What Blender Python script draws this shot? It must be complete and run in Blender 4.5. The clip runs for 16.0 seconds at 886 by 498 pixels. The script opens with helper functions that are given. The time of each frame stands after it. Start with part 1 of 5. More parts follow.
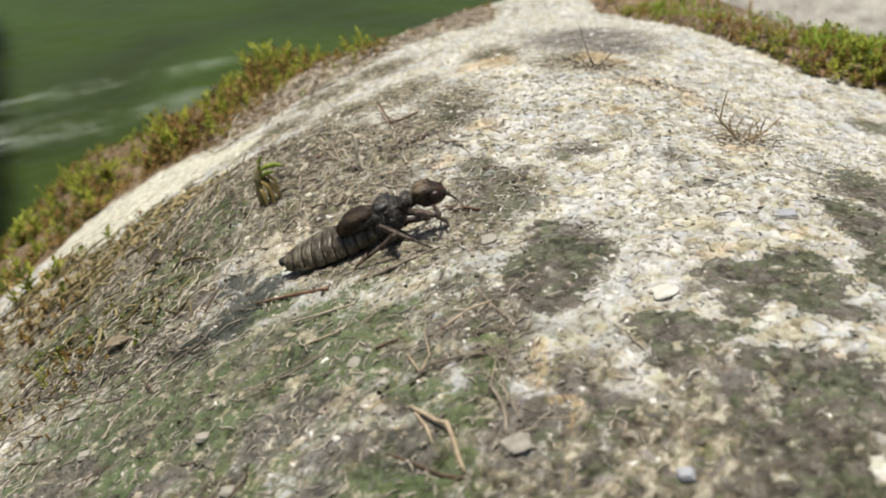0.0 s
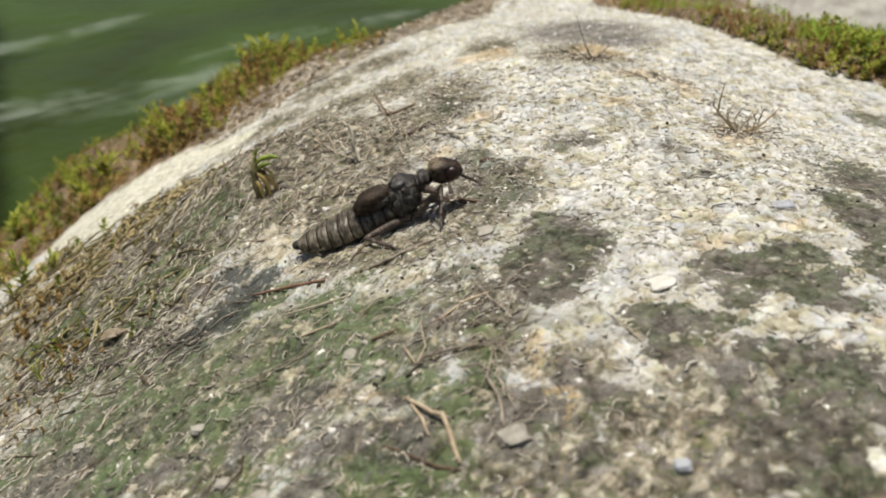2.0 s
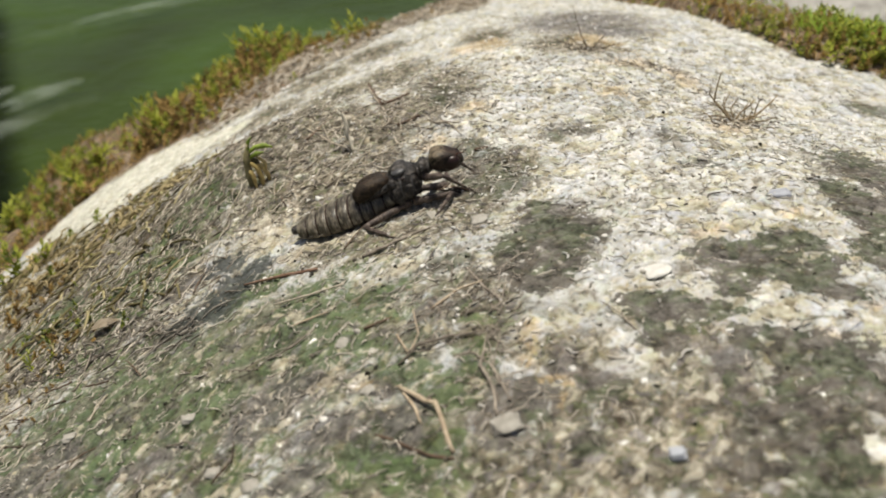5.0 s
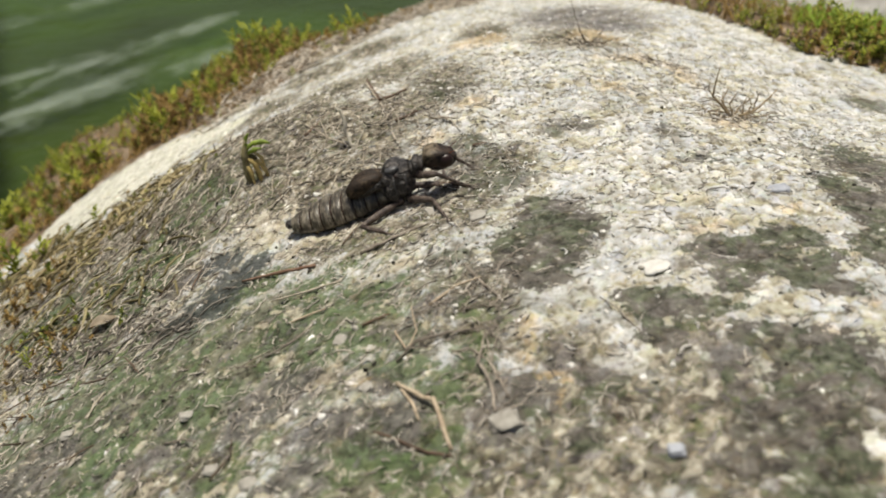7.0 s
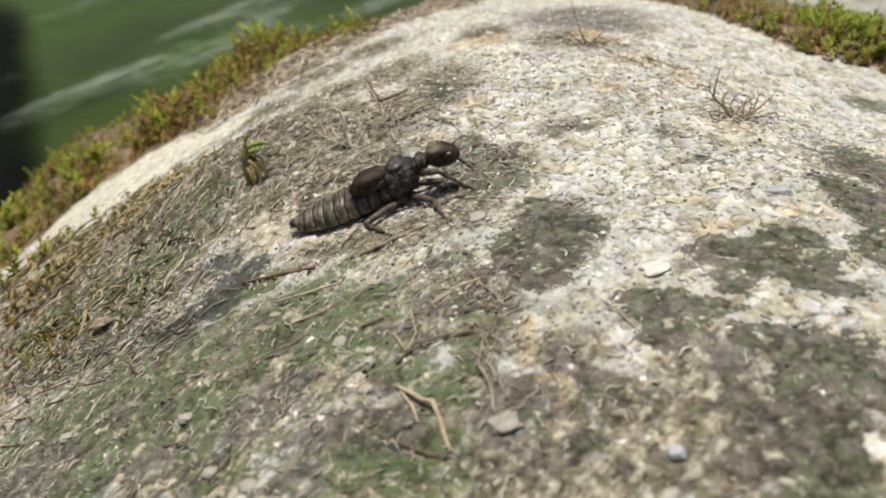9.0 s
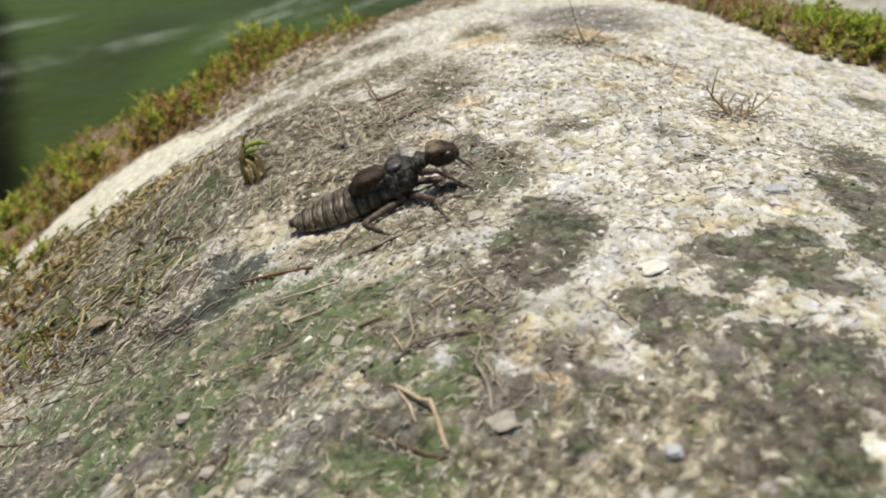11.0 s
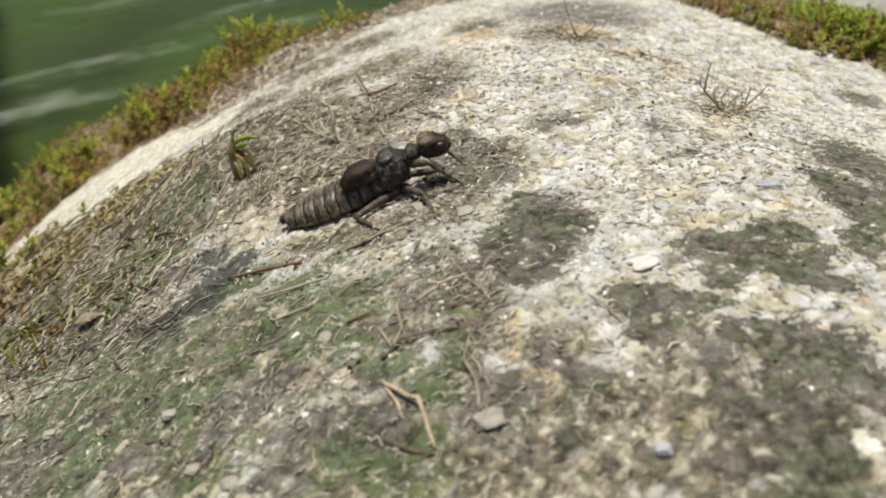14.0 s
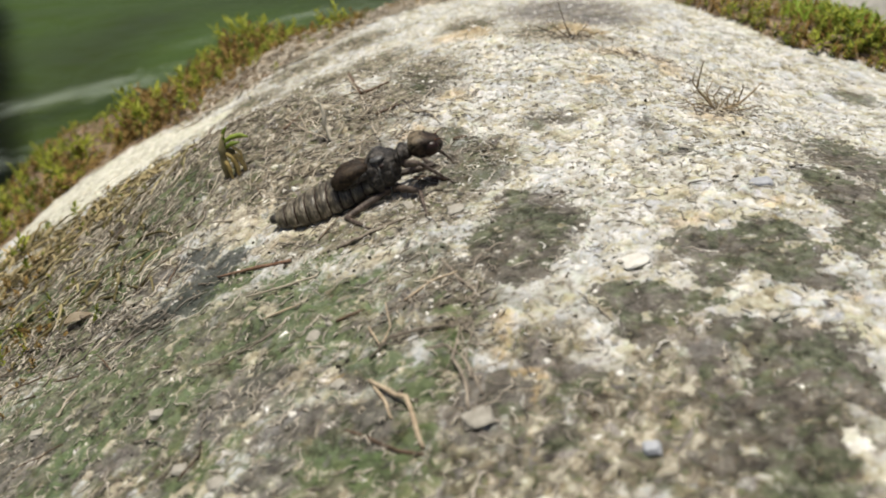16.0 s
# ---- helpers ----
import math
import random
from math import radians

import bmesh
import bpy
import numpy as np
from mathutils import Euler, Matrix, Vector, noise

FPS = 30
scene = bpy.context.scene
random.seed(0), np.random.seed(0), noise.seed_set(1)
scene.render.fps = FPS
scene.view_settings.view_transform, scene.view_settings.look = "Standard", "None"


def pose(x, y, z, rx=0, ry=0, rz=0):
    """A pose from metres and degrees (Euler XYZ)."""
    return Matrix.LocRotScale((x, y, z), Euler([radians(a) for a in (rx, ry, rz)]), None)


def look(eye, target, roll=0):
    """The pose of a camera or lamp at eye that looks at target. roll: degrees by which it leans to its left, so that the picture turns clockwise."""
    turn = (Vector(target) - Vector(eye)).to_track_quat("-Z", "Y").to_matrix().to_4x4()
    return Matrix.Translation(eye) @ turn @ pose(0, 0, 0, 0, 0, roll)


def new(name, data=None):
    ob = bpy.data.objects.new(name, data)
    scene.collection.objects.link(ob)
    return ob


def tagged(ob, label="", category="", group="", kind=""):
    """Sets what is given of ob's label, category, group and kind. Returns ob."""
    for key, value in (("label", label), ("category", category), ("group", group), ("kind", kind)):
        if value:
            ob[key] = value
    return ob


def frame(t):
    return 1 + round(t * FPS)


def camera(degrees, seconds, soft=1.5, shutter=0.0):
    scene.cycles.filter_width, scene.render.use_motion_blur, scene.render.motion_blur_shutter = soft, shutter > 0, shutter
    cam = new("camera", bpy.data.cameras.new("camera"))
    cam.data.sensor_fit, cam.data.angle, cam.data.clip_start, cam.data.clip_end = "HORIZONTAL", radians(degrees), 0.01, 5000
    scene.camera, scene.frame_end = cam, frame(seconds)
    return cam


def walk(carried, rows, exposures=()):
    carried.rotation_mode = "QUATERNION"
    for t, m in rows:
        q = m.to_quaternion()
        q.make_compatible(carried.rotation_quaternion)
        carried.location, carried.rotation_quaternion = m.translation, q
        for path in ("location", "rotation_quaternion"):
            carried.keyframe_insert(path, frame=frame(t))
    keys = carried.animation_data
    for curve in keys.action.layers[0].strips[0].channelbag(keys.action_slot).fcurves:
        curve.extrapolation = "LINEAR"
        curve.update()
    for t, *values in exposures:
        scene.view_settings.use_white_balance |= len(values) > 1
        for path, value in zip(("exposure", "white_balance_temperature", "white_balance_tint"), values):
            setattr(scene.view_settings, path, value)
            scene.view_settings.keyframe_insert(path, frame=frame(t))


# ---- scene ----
cam = camera(48, 16.0, soft=1.95)
cam.data.dof.use_dof, cam.data.dof.focus_distance, cam.data.dof.aperture_fstop = True, 0.235, 27.0
PATH = [
    (0, pose(0.00000, -0.21000, 0.11000, 63.000, -0.000, 0.000)),
    (0.5, pose(-0.00011, -0.21027, 0.10940, 63.054, -0.132, -0.002)),
    (1, pose(0.00011, -0.20993, 0.10945, 62.885, -0.082, -0.004)),
    (1.5, pose(0.00022, -0.20973, 0.10930, 62.786, -0.041, -0.052)),
    (2, pose(0.00033, -0.20950, 0.10914, 62.671, -0.043, -0.103)),
    (2.5, pose(0.00068, -0.20889, 0.10871, 62.544, -0.004, -0.075)),
    (3, pose(0.00053, -0.20924, 0.10845, 62.510, -0.058, -0.199)),
    (3.5, pose(0.00095, -0.20865, 0.10800, 62.401, -0.030, -0.144)),
    (4, pose(0.00088, -0.20878, 0.10781, 62.371, -0.074, -0.212)),
    (6.5, pose(0.00118, -0.20783, 0.10639, 62.222, -0.177, -0.267)),
    (7, pose(0.00122, -0.20792, 0.10711, 62.089, -0.058, -0.342)),
    (7.5, pose(0.00133, -0.20768, 0.10731, 62.046, 0.008, -0.349)),
    (8, pose(0.00174, -0.20740, 0.10698, 62.114, 0.044, -0.247)),
    (8.5, pose(0.00157, -0.20750, 0.10706, 62.122, 0.015, -0.297)),
    (9, pose(0.00153, -0.20750, 0.10716, 62.102, 0.034, -0.311)),
    (11.5, pose(0.00181, -0.20722, 0.10693, 62.075, 0.009, -0.395)),
    (12, pose(0.00197, -0.20697, 0.10618, 62.198, -0.118, -0.390)),
    (12.5, pose(0.00244, -0.20653, 0.10633, 62.058, -0.046, -0.407)),
    (13, pose(0.00253, -0.20644, 0.10616, 62.049, -0.079, -0.490)),
    (13.5, pose(0.00266, -0.20634, 0.10619, 61.970, -0.089, -0.578)),
    (14, pose(0.00308, -0.20594, 0.10596, 61.890, -0.098, -0.558)),
    (14.5, pose(0.00306, -0.20590, 0.10552, 61.910, -0.208, -0.664)),
    (15, pose(0.00332, -0.20563, 0.10471, 62.006, -0.323, -0.681)),
    (15.5, pose(0.00356, -0.20546, 0.10472, 61.979, -0.319, -0.785)),
    (16, pose(0.00433, -0.20507, 0.10502, 61.924, -0.169, -0.748)),
]
walk(cam, PATH, [(0.0, 0.0, 6450, 10), (16.0, 0.0, 6450, 10)])

# ---------------------------------------------------------------- light
world = bpy.data.worlds.new("world")
scene.world = world
world.use_nodes = True
wn, wl = world.node_tree.nodes, world.node_tree.links
sky = wn.new("ShaderNodeTexSky")
sky.sky_type, sky.sun_disc = "NISHITA", False
sky.air_density, sky.dust_density, sky.ozone_density = 0.8, 4.0, 0.4
sky.sun_elevation, sky.sun_rotation = radians(83), radians(-58)
wl.new(sky.outputs[0], wn["Background"].inputs[0])
wn["Background"].inputs[1].default_value = 0.072

sun = new("sun", bpy.data.lights.new("sun", "SUN"))
sun.data.energy, sun.data.angle, sun.data.color = 4.5, radians(9), (1.0, 0.955, 0.84)
sun.matrix_world = look((-0.16, 0.10, 1.6), (0, 0, 0))


# ---------------------------------------------------------------- materials
class Mat:
    """A small wrapper for building node materials."""

    def __init__(self, name, rough=0.8, spec=0.3):
        self.m = bpy.data.materials.new(name)
        self.m.use_nodes = True
        self.n, self.l = self.m.node_tree.nodes, self.m.node_tree.links
        self.b = self.n["Principled BSDF"]
        self.b.inputs["Roughness"].default_value = rough
        self.b.inputs["Specular IOR Level"].default_value = spec
        self.co = self.n.new("ShaderNodeTexCoord").outputs["Object"]

    def put(self, socket, value):
        if isinstance(value, bpy.types.NodeSocket):
            self.l.new(value, socket)
        elif isinstance(value, tuple) and len(value) == 3 and socket.type == "RGBA":
            socket.default_value = (*value, 1)
        else:
            socket.default_value = value

    def noise(self, scale, detail=3.0, rough=0.6, warp=0.0, co=None):
        k = self.n.new("ShaderNodeTexNoise")
        k.inputs["Scale"].default_value, k.inputs["Detail"].default_value = scale, detail
        k.inputs["Roughness"].default_value, k.inputs["Distortion"].default_value = rough, warp
        self.l.new(co or self.co, k.inputs["Vector"])
        return k.outputs[0]

    def cells(self, scale, feature="F1", co=None, out="Distance"):
        k = self.n.new("ShaderNodeTexVoronoi")
        k.feature = feature
        k.inputs["Scale"].default_value = scale
        self.l.new(co or self.co, k.inputs["Vector"])
        return k.outputs[out]

    def attr(self, name):
        k = self.n.new("ShaderNodeAttribute")
        k.attribute_name = name
        return k.outputs["Fac"]

    def math(self, op, a, b=0.0, c=0.0):
        k = self.n.new("ShaderNodeMath")
        k.operation = op
        for s, v in zip(k.inputs, (a, b, c)):
            self.put(s, v)
        return k.outputs[0]

    def step(self, v, lo, hi):
        k = self.n.new("ShaderNodeMapRange")
        k.interpolation_type = "SMOOTHSTEP"
        self.put(k.inputs["Value"], v)
        k.inputs["From Min"].default_value, k.inputs["From Max"].default_value = lo, hi
        return k.outputs[0]

    def mix(self, f, a, b, mode="MIX"):
        k = self.n.new("ShaderNodeMix")
        k.data_type, k.blend_type = "RGBA", mode
        self.put(k.inputs[0], f)
        self.put(k.inputs[6], a)
        self.put(k.inputs[7], b)
        return k.outputs[2]

    def ramp(self, v, *stops):
        k = self.n.new("ShaderNodeValToRGB")
        e = k.color_ramp.elements
        while len(e) < len(stops):
            e.new(0.5)
        for el, (p, c) in zip(e, stops):
            el.position, el.color = p, (*c, 1)
        self.put(k.inputs[0], v)
        return k.outputs[0]

    def bump(self, h, dist, strength=1.0):
        k = self.n.new("ShaderNodeBump")
        k.inputs["Strength"].default_value, k.inputs["Distance"].default_value = strength, dist
        self.put(k.inputs["Height"], h)
        self.l.new(k.outputs[0], self.b.inputs["Normal"])

    def done(self, colour, rough=None):
        self.put(self.b.inputs["Base Color"], colour)
        if rough is not None:
            self.put(self.b.inputs["Roughness"], rough)
        return self.m


def rock_material():
    m = Mat("lichen_rock", 0.92, 0.2)
    fine, mid, big, mot = m.noise(1500, 2, 0.6, 0.4), m.noise(520, 3, 0.65, 0.8), m.noise(120, 4, 0.65, 1.0), m.noise(240, 3, 0.65, 0.8)
    lobe, height = m.attr("lobe"), m.attr("height")

    def blend(*rows):
        v = m.math("MULTIPLY", rows[0][0], rows[0][1])
        for a, k in rows[1:]:
            v = m.math("MULTIPLY_ADD", a, k, v)
        return v

    def part_of(scale, lo, hi, amount, detail=4, warp=1.0):
        return m.math("MULTIPLY", m.step(m.noise(scale, detail, 0.65, warp), lo, hi), amount)

    def times(c, tint):
        return m.mix(1.0, c, tint, "MULTIPLY")

    v = blend((mid, 0.36), (fine, 0.16), (mot, 0.26), (lobe, 0.12), (height, 0.16))
    u = blend((mid, 0.27), (fine, 0.12), (mot, 0.25), (big, 0.10), (lobe, 0.16), (height, 0.24))

    def tones(a, b, c, d):
        return m.ramp(v, (0.42, a), (0.52, b), (0.62, c), (0.73, d))

    # pale crust, cooler and warmer by turns
    crust = m.ramp(u, (0.42, (0.19, 0.172, 0.135)), (0.50, (0.40, 0.385, 0.335)), (0.59, (0.535, 0.530, 0.505)), (0.71, (0.705, 0.705, 0.71)))
    c = m.mix(part_of(62, 0.46, 0.60, 1.0), crust, times(crust, (0.84, 0.87, 0.92)))
    c = m.mix(part_of(150, 0.50, 0.58, 0.62), c, times(crust, (0.94, 0.885, 0.62)))
    c = m.mix(m.math("MULTIPLY", m.step(lobe, 0.64, 0.76), 0.22), c, times(crust, (1.0, 0.93, 0.70)))
    c = m.mix(part_of(90, 0.53, 0.64, 0.45), c, times(crust, (0.60, 0.60, 0.54)))

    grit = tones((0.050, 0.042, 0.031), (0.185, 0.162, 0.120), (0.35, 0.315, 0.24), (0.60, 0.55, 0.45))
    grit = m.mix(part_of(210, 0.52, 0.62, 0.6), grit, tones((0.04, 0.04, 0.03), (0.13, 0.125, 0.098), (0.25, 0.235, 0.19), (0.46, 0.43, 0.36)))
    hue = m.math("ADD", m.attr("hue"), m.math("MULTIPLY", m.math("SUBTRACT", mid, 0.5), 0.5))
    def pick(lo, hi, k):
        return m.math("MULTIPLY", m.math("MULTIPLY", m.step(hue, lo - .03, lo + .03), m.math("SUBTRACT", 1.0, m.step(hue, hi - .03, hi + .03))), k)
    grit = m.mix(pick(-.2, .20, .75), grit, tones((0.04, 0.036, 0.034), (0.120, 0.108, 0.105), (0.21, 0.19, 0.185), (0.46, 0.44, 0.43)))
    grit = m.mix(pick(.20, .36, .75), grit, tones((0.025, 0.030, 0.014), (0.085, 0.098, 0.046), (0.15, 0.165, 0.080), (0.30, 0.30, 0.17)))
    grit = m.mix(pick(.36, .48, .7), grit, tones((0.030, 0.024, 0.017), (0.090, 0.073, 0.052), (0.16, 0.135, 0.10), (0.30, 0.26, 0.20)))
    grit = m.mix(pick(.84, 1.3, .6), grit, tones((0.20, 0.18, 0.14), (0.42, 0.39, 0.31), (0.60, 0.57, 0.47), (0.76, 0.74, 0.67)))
    green = tones((0.030, 0.034, 0.018), (0.075, 0.098, 0.046), (0.115, 0.145, 0.068), (0.26, 0.27, 0.165))
    green = m.mix(part_of(110, 0.50, 0.62, 0.7), green, tones((0.03, 0.042, 0.018), (0.074, 0.112, 0.044), (0.107, 0.152, 0.060), (0.21, 0.245, 0.12)))
    green = m.mix(part_of(75, 0.50, 0.60, 0.7), green, tones((0.04, 0.036, 0.026), (0.135, 0.125, 0.090), (0.22, 0.20, 0.15), (0.44, 0.41, 0.33)))
    green = m.mix(pick(-.2, .13, .6), green, tones((0.04, 0.036, 0.034), (0.115, 0.103, 0.100), (0.20, 0.18, 0.175), (0.42, 0.40, 0.39)))
    green = m.mix(pick(.90, 1.3, .55), green, tones((0.14, 0.125, 0.095), (0.30, 0.275, 0.215), (0.46, 0.43, 0.35), (0.62, 0.60, 0.54)))
    olive = tones((0.022, 0.025, 0.014), (0.074, 0.082, 0.050), (0.122, 0.132, 0.082), (0.26, 0.265, 0.19))
    brown = tones((0.026, 0.023, 0.019), (0.088, 0.078, 0.064), (0.145, 0.130, 0.110), (0.29, 0.27, 0.23))
    dark = m.mix(part_of(95, 0.43, 0.54, 1.0), olive, brown)
    dark = m.mix(part_of(330, 0.60, 0.68, 0.5, 3), dark, (0.25, 0.24, 0.21))
    dark = m.mix(pick(.88, 1.3, .45), dark, tones((0.08, 0.075, 0.06), (0.17, 0.16, 0.135), (0.27, 0.255, 0.22), (0.42, 0.40, 0.37)))
    blue = tones((0.020, 0.022, 0.020), (0.050, 0.055, 0.050), (0.088, 0.094, 0.086), (0.25, 0.255, 0.24))
    purple = tones((0.04, 0.036, 0.034), (0.120, 0.107, 0.098), (0.205, 0.185, 0.170), (0.48, 0.45, 0.42))
    ragged = blend((m.math("SUBTRACT", mid, 0.5), 1.3), (m.math("SUBTRACT", mot, 0.5), 1.6), (m.math("SUBTRACT", big, 0.5), 0.8), (m.math("SUBTRACT", lobe, 0.5), 0.30))

    def zone(name, soft=0.12, amount=1.0):
        return m.math("MULTIPLY", m.step(m.math("ADD", m.attr(name), ragged), 0.5 - soft, 0.5 + soft), amount)

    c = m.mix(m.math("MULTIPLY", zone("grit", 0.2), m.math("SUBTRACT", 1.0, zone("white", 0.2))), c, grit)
    c = m.mix(zone("green", 0.22, 0.95), c, green)
    c = m.mix(zone("purple", 0.2, 0.8), c, purple)
    c = m.mix(m.math("MULTIPLY", part_of(170, 0.595, 0.65, 0.7), zone("green", 0.3)), c, (0.47, 0.42, 0.32))
    c = m.mix(zone("orange", 0.3, 0.42), c, times(crust, (1.0, 0.74, 0.40)))
    c = m.mix(zone("faint", 0.20, 0.82), c, dark)
    c = m.mix(zone("dark", 0.07, 0.96), c, dark)
    c = m.mix(zone("blue", 0.2, 0.93), c, blue)
    c = m.mix(zone("cream", 0.18, 0.65), c, tones((0.24, 0.205, 0.145), (0.46, 0.41, 0.31), (0.64, 0.59, 0.47), (0.82, 0.79, 0.70)))
    c = m.mix(zone("pale", 0.15, 0.9), c, tones((0.40, 0.38, 0.33), (0.70, 0.68, 0.61), (0.85, 0.83, 0.78), (0.90, 0.89, 0.86)))
    c = m.mix(m.math("MULTIPLY", m.step(m.math("ADD", m.attr("ledge"), m.math("MULTIPLY", ragged, 0.5)), 0.40, 0.60), 0.95), c,
              tones((0.40, 0.39, 0.31), (0.58, 0.565, 0.47), (0.66, 0.645, 0.56), (0.74, 0.73, 0.66)))
    c = m.mix(m.step(m.math("ADD", m.attr("soil"), m.math("MULTIPLY", m.math("SUBTRACT", mot, 0.5), 1.5)), 0.35, 0.65), c, tones((0.05, 0.036, 0.022), (0.17, 0.12, 0.075), (0.33, 0.25, 0.17), (0.52, 0.43, 0.33)))
    for size, lo, hi, amount, tint in ((205, 0.52, 0.62, 0.3, (0.90, 1.0, 0.74)), (255, 0.52, 0.62, 0.35, (0.84, 0.78, 0.86)), (310, 0.53, 0.64, 0.4, (1.0, 0.86, 0.66)), (150, 0.54, 0.64, 0.4, (0.66, 0.62, 0.60))):
        c = m.mix(part_of(size, lo, hi, amount, 3, 1.3), c, times(c, tint))
    m.bump(m.math("ADD", m.math("MULTIPLY", fine, 0.3), mid), 0.0010, 0.8)
    return m.done(c)


def plain(name, lo, hi, scale=300, rough=0.8, spec=0.3, bump=0.0002, vary=0.25, leafy=0.0):
    """Two tones by noise, with a shift from piece to piece. leafy: the share of light that a leaf lets pass."""
    m = Mat(name, rough, spec)
    k = m.n.new("ShaderNodeNewGeometry")
    n = m.noise(scale, 4, 0.65)
    v = m.math("ADD", n, m.math("MULTIPLY", m.math("SUBTRACT", k.outputs["Random Per Island"], 0.5), vary * 1.6))
    o = m.n.new("ShaderNodeObjectInfo")
    v = m.math("ADD", v, m.math("MULTIPLY", m.math("SUBTRACT", o.outputs["Random"], 0.5), vary))
    if bump:
        m.bump(n, bump, 0.7)
    colour = m.ramp(v, (0.25, lo), (0.75, hi))
    if leafy:
        thin, both = m.n.new("ShaderNodeBsdfTranslucent"), m.n.new("ShaderNodeMixShader")
        m.l.new(colour, thin.inputs["Color"])
        both.inputs[0].default_value = leafy
        m.l.new(m.b.outputs[0], both.inputs[1])
        m.l.new(thin.outputs[0], both.inputs[2])
        m.l.new(both.outputs[0], m.n["Material Output"].inputs["Surface"])
    return m.done(colour)


ROCK = rock_material()
MOSS = plain("moss_green", (0.10, 0.135, 0.018), (0.42, 0.45, 0.065), 120, 0.6, 0.3, 0, 0.55, 0.4)
MOSS_BROWN = plain("moss_brown", (0.13, 0.080, 0.026), (0.44, 0.30, 0.105), 120, 0.75, 0.2, 0, 0.55, 0.3)
LITTER_M = plain("dry_litter", (0.18, 0.150, 0.115), (0.66, 0.585, 0.47), 200, 0.85, 0.2, 0, 0.75)
TWIG = plain("twig_bark", (0.05, 0.032, 0.02), (0.20, 0.13, 0.085), 500, 0.75)
TWIG_TAN = plain("twig_tan", (0.26, 0.19, 0.12), (0.60, 0.50, 0.36), 400, 0.65, 0.3, 0.0002, 0.1)
TWIG_DULL = plain("twig_dull", (0.13, 0.105, 0.08), (0.44, 0.38, 0.30), 400, 0.75)
MATTED = plain("moss_matted", (0.085, 0.066, 0.032), (0.36, 0.29, 0.15), 160, 0.8, 0.2, 0, 0.6)
OLIVE = plain("moss_olive", (0.12, 0.098, 0.040), (0.46, 0.40, 0.21), 200, 0.7, 0.2, 0, 0.6)
TWIG_RUST = plain("twig_rust", (0.15, 0.075, 0.045), (0.46, 0.32, 0.22), 300, 0.65)
FIBRE = plain("grey_fibre", (0.12, 0.105, 0.085), (0.50, 0.450, 0.37), 300, 0.8, 0.2, 0, 0.6)
TWIG_RED = plain("twig_red", (0.06, 0.018, 0.010), (0.24, 0.09, 0.05), 400, 0.6)
TWIG_GREY = plain("twig_grey", (0.21, 0.175, 0.13), (0.56, 0.49, 0.38), 500, 0.8)


# ---------------------------------------------------------------- helpers
def smooth(bm_or_mesh):
    for f in bm_or_mesh.faces if isinstance(bm_or_mesh, bmesh.types.BMesh) else bm_or_mesh.polygons:
        if isinstance(bm_or_mesh, bmesh.types.BMesh):
            f.smooth = True
        else:
            f.use_smooth = True


def part(name, bm, material, parent=None, label="", shade=True):
    """Links a bmesh as one mesh object under a thing or a part."""
    if shade:
        smooth(bm)
    me = bpy.data.meshes.new(name)
    bmesh.ops.recalc_face_normals(bm, faces=bm.faces)
    bm.to_mesh(me)
    bm.free()
    me.materials.append(material)
    ob = new(name, me)
    ob.parent = parent
    return tagged(ob, label)


def mesh_from(name, verts, faces, material, shade=True):
    """One mesh object from arrays of corners and of faces of one size."""
    me = bpy.data.meshes.new(name)
    verts, faces = np.asarray(verts, np.float32), np.asarray(faces, np.int32)
    k = faces.shape[1]
    me.vertices.add(len(verts))
    me.vertices.foreach_set("co", verts.ravel())
    me.loops.add(faces.size)
    me.loops.foreach_set("vertex_index", faces.ravel())
    me.polygons.add(len(faces))
    me.polygons.foreach_set("loop_start", np.arange(0, faces.size, k, dtype=np.int32))
    me.polygons.foreach_set("use_smooth", np.full(len(faces), shade))
    me.update(calc_edges=True)
    me.materials.append(material)
    return new(name, me)


TABLE = np.random.RandomState(7).rand(8, 256, 256)


def vnoise(x, y, size, layer=0):
    """Smooth noise from 0 to 1 with features of the given size."""
    x, y = np.asarray(x) / size + 37.3 * layer, np.asarray(y) / size + 11.7 * layer
    i, j = np.floor(x).astype(int), np.floor(y).astype(int)
    u, v = x - i, y - j
    u, v = u * u * (3 - 2 * u), v * v * (3 - 2 * v)
    t = TABLE[layer % 8]
    a, b = t[i % 256, j % 256], t[(i + 1) % 256, j % 256]
    c, d = t[i % 256, (j + 1) % 256], t[(i + 1) % 256, (j + 1) % 256]
    return (a * (1 - u) + b * u) * (1 - v) + (c * (1 - u) + d * u) * v


# ---------------------------------------------------------------- the boulder
DOME = (0.00586, -0.00481, -0.00053, 0.02604, -0.00195, -0.0148)
SWELLS = [(-.14, .34, .07, .00064), (.20, .27, .09, .00271), (.05, .36, .08, -.01715), (-.22, .27, .06, -.01264), (-.05, .06, .03, .01452),
          (0, -.04, .035, .0061), (.08, -.03, .05, .00359), (-.08, .02, .04, -.00245), (.03, .08, .05, .00944), (.11, .08, .05, -.00858)]
RIM_X = (-1.5, -.42, -.27, -.18, -.13, -.09, -.06, -.03, 0, .06, .2, .6, 1.6)
RIM_Y = (.30, .43, .44, .39, .385, .37, .345, .36, .42, .47, .56, .7, .9)


def rim(x):
    return np.interp(x, RIM_X, RIM_Y)


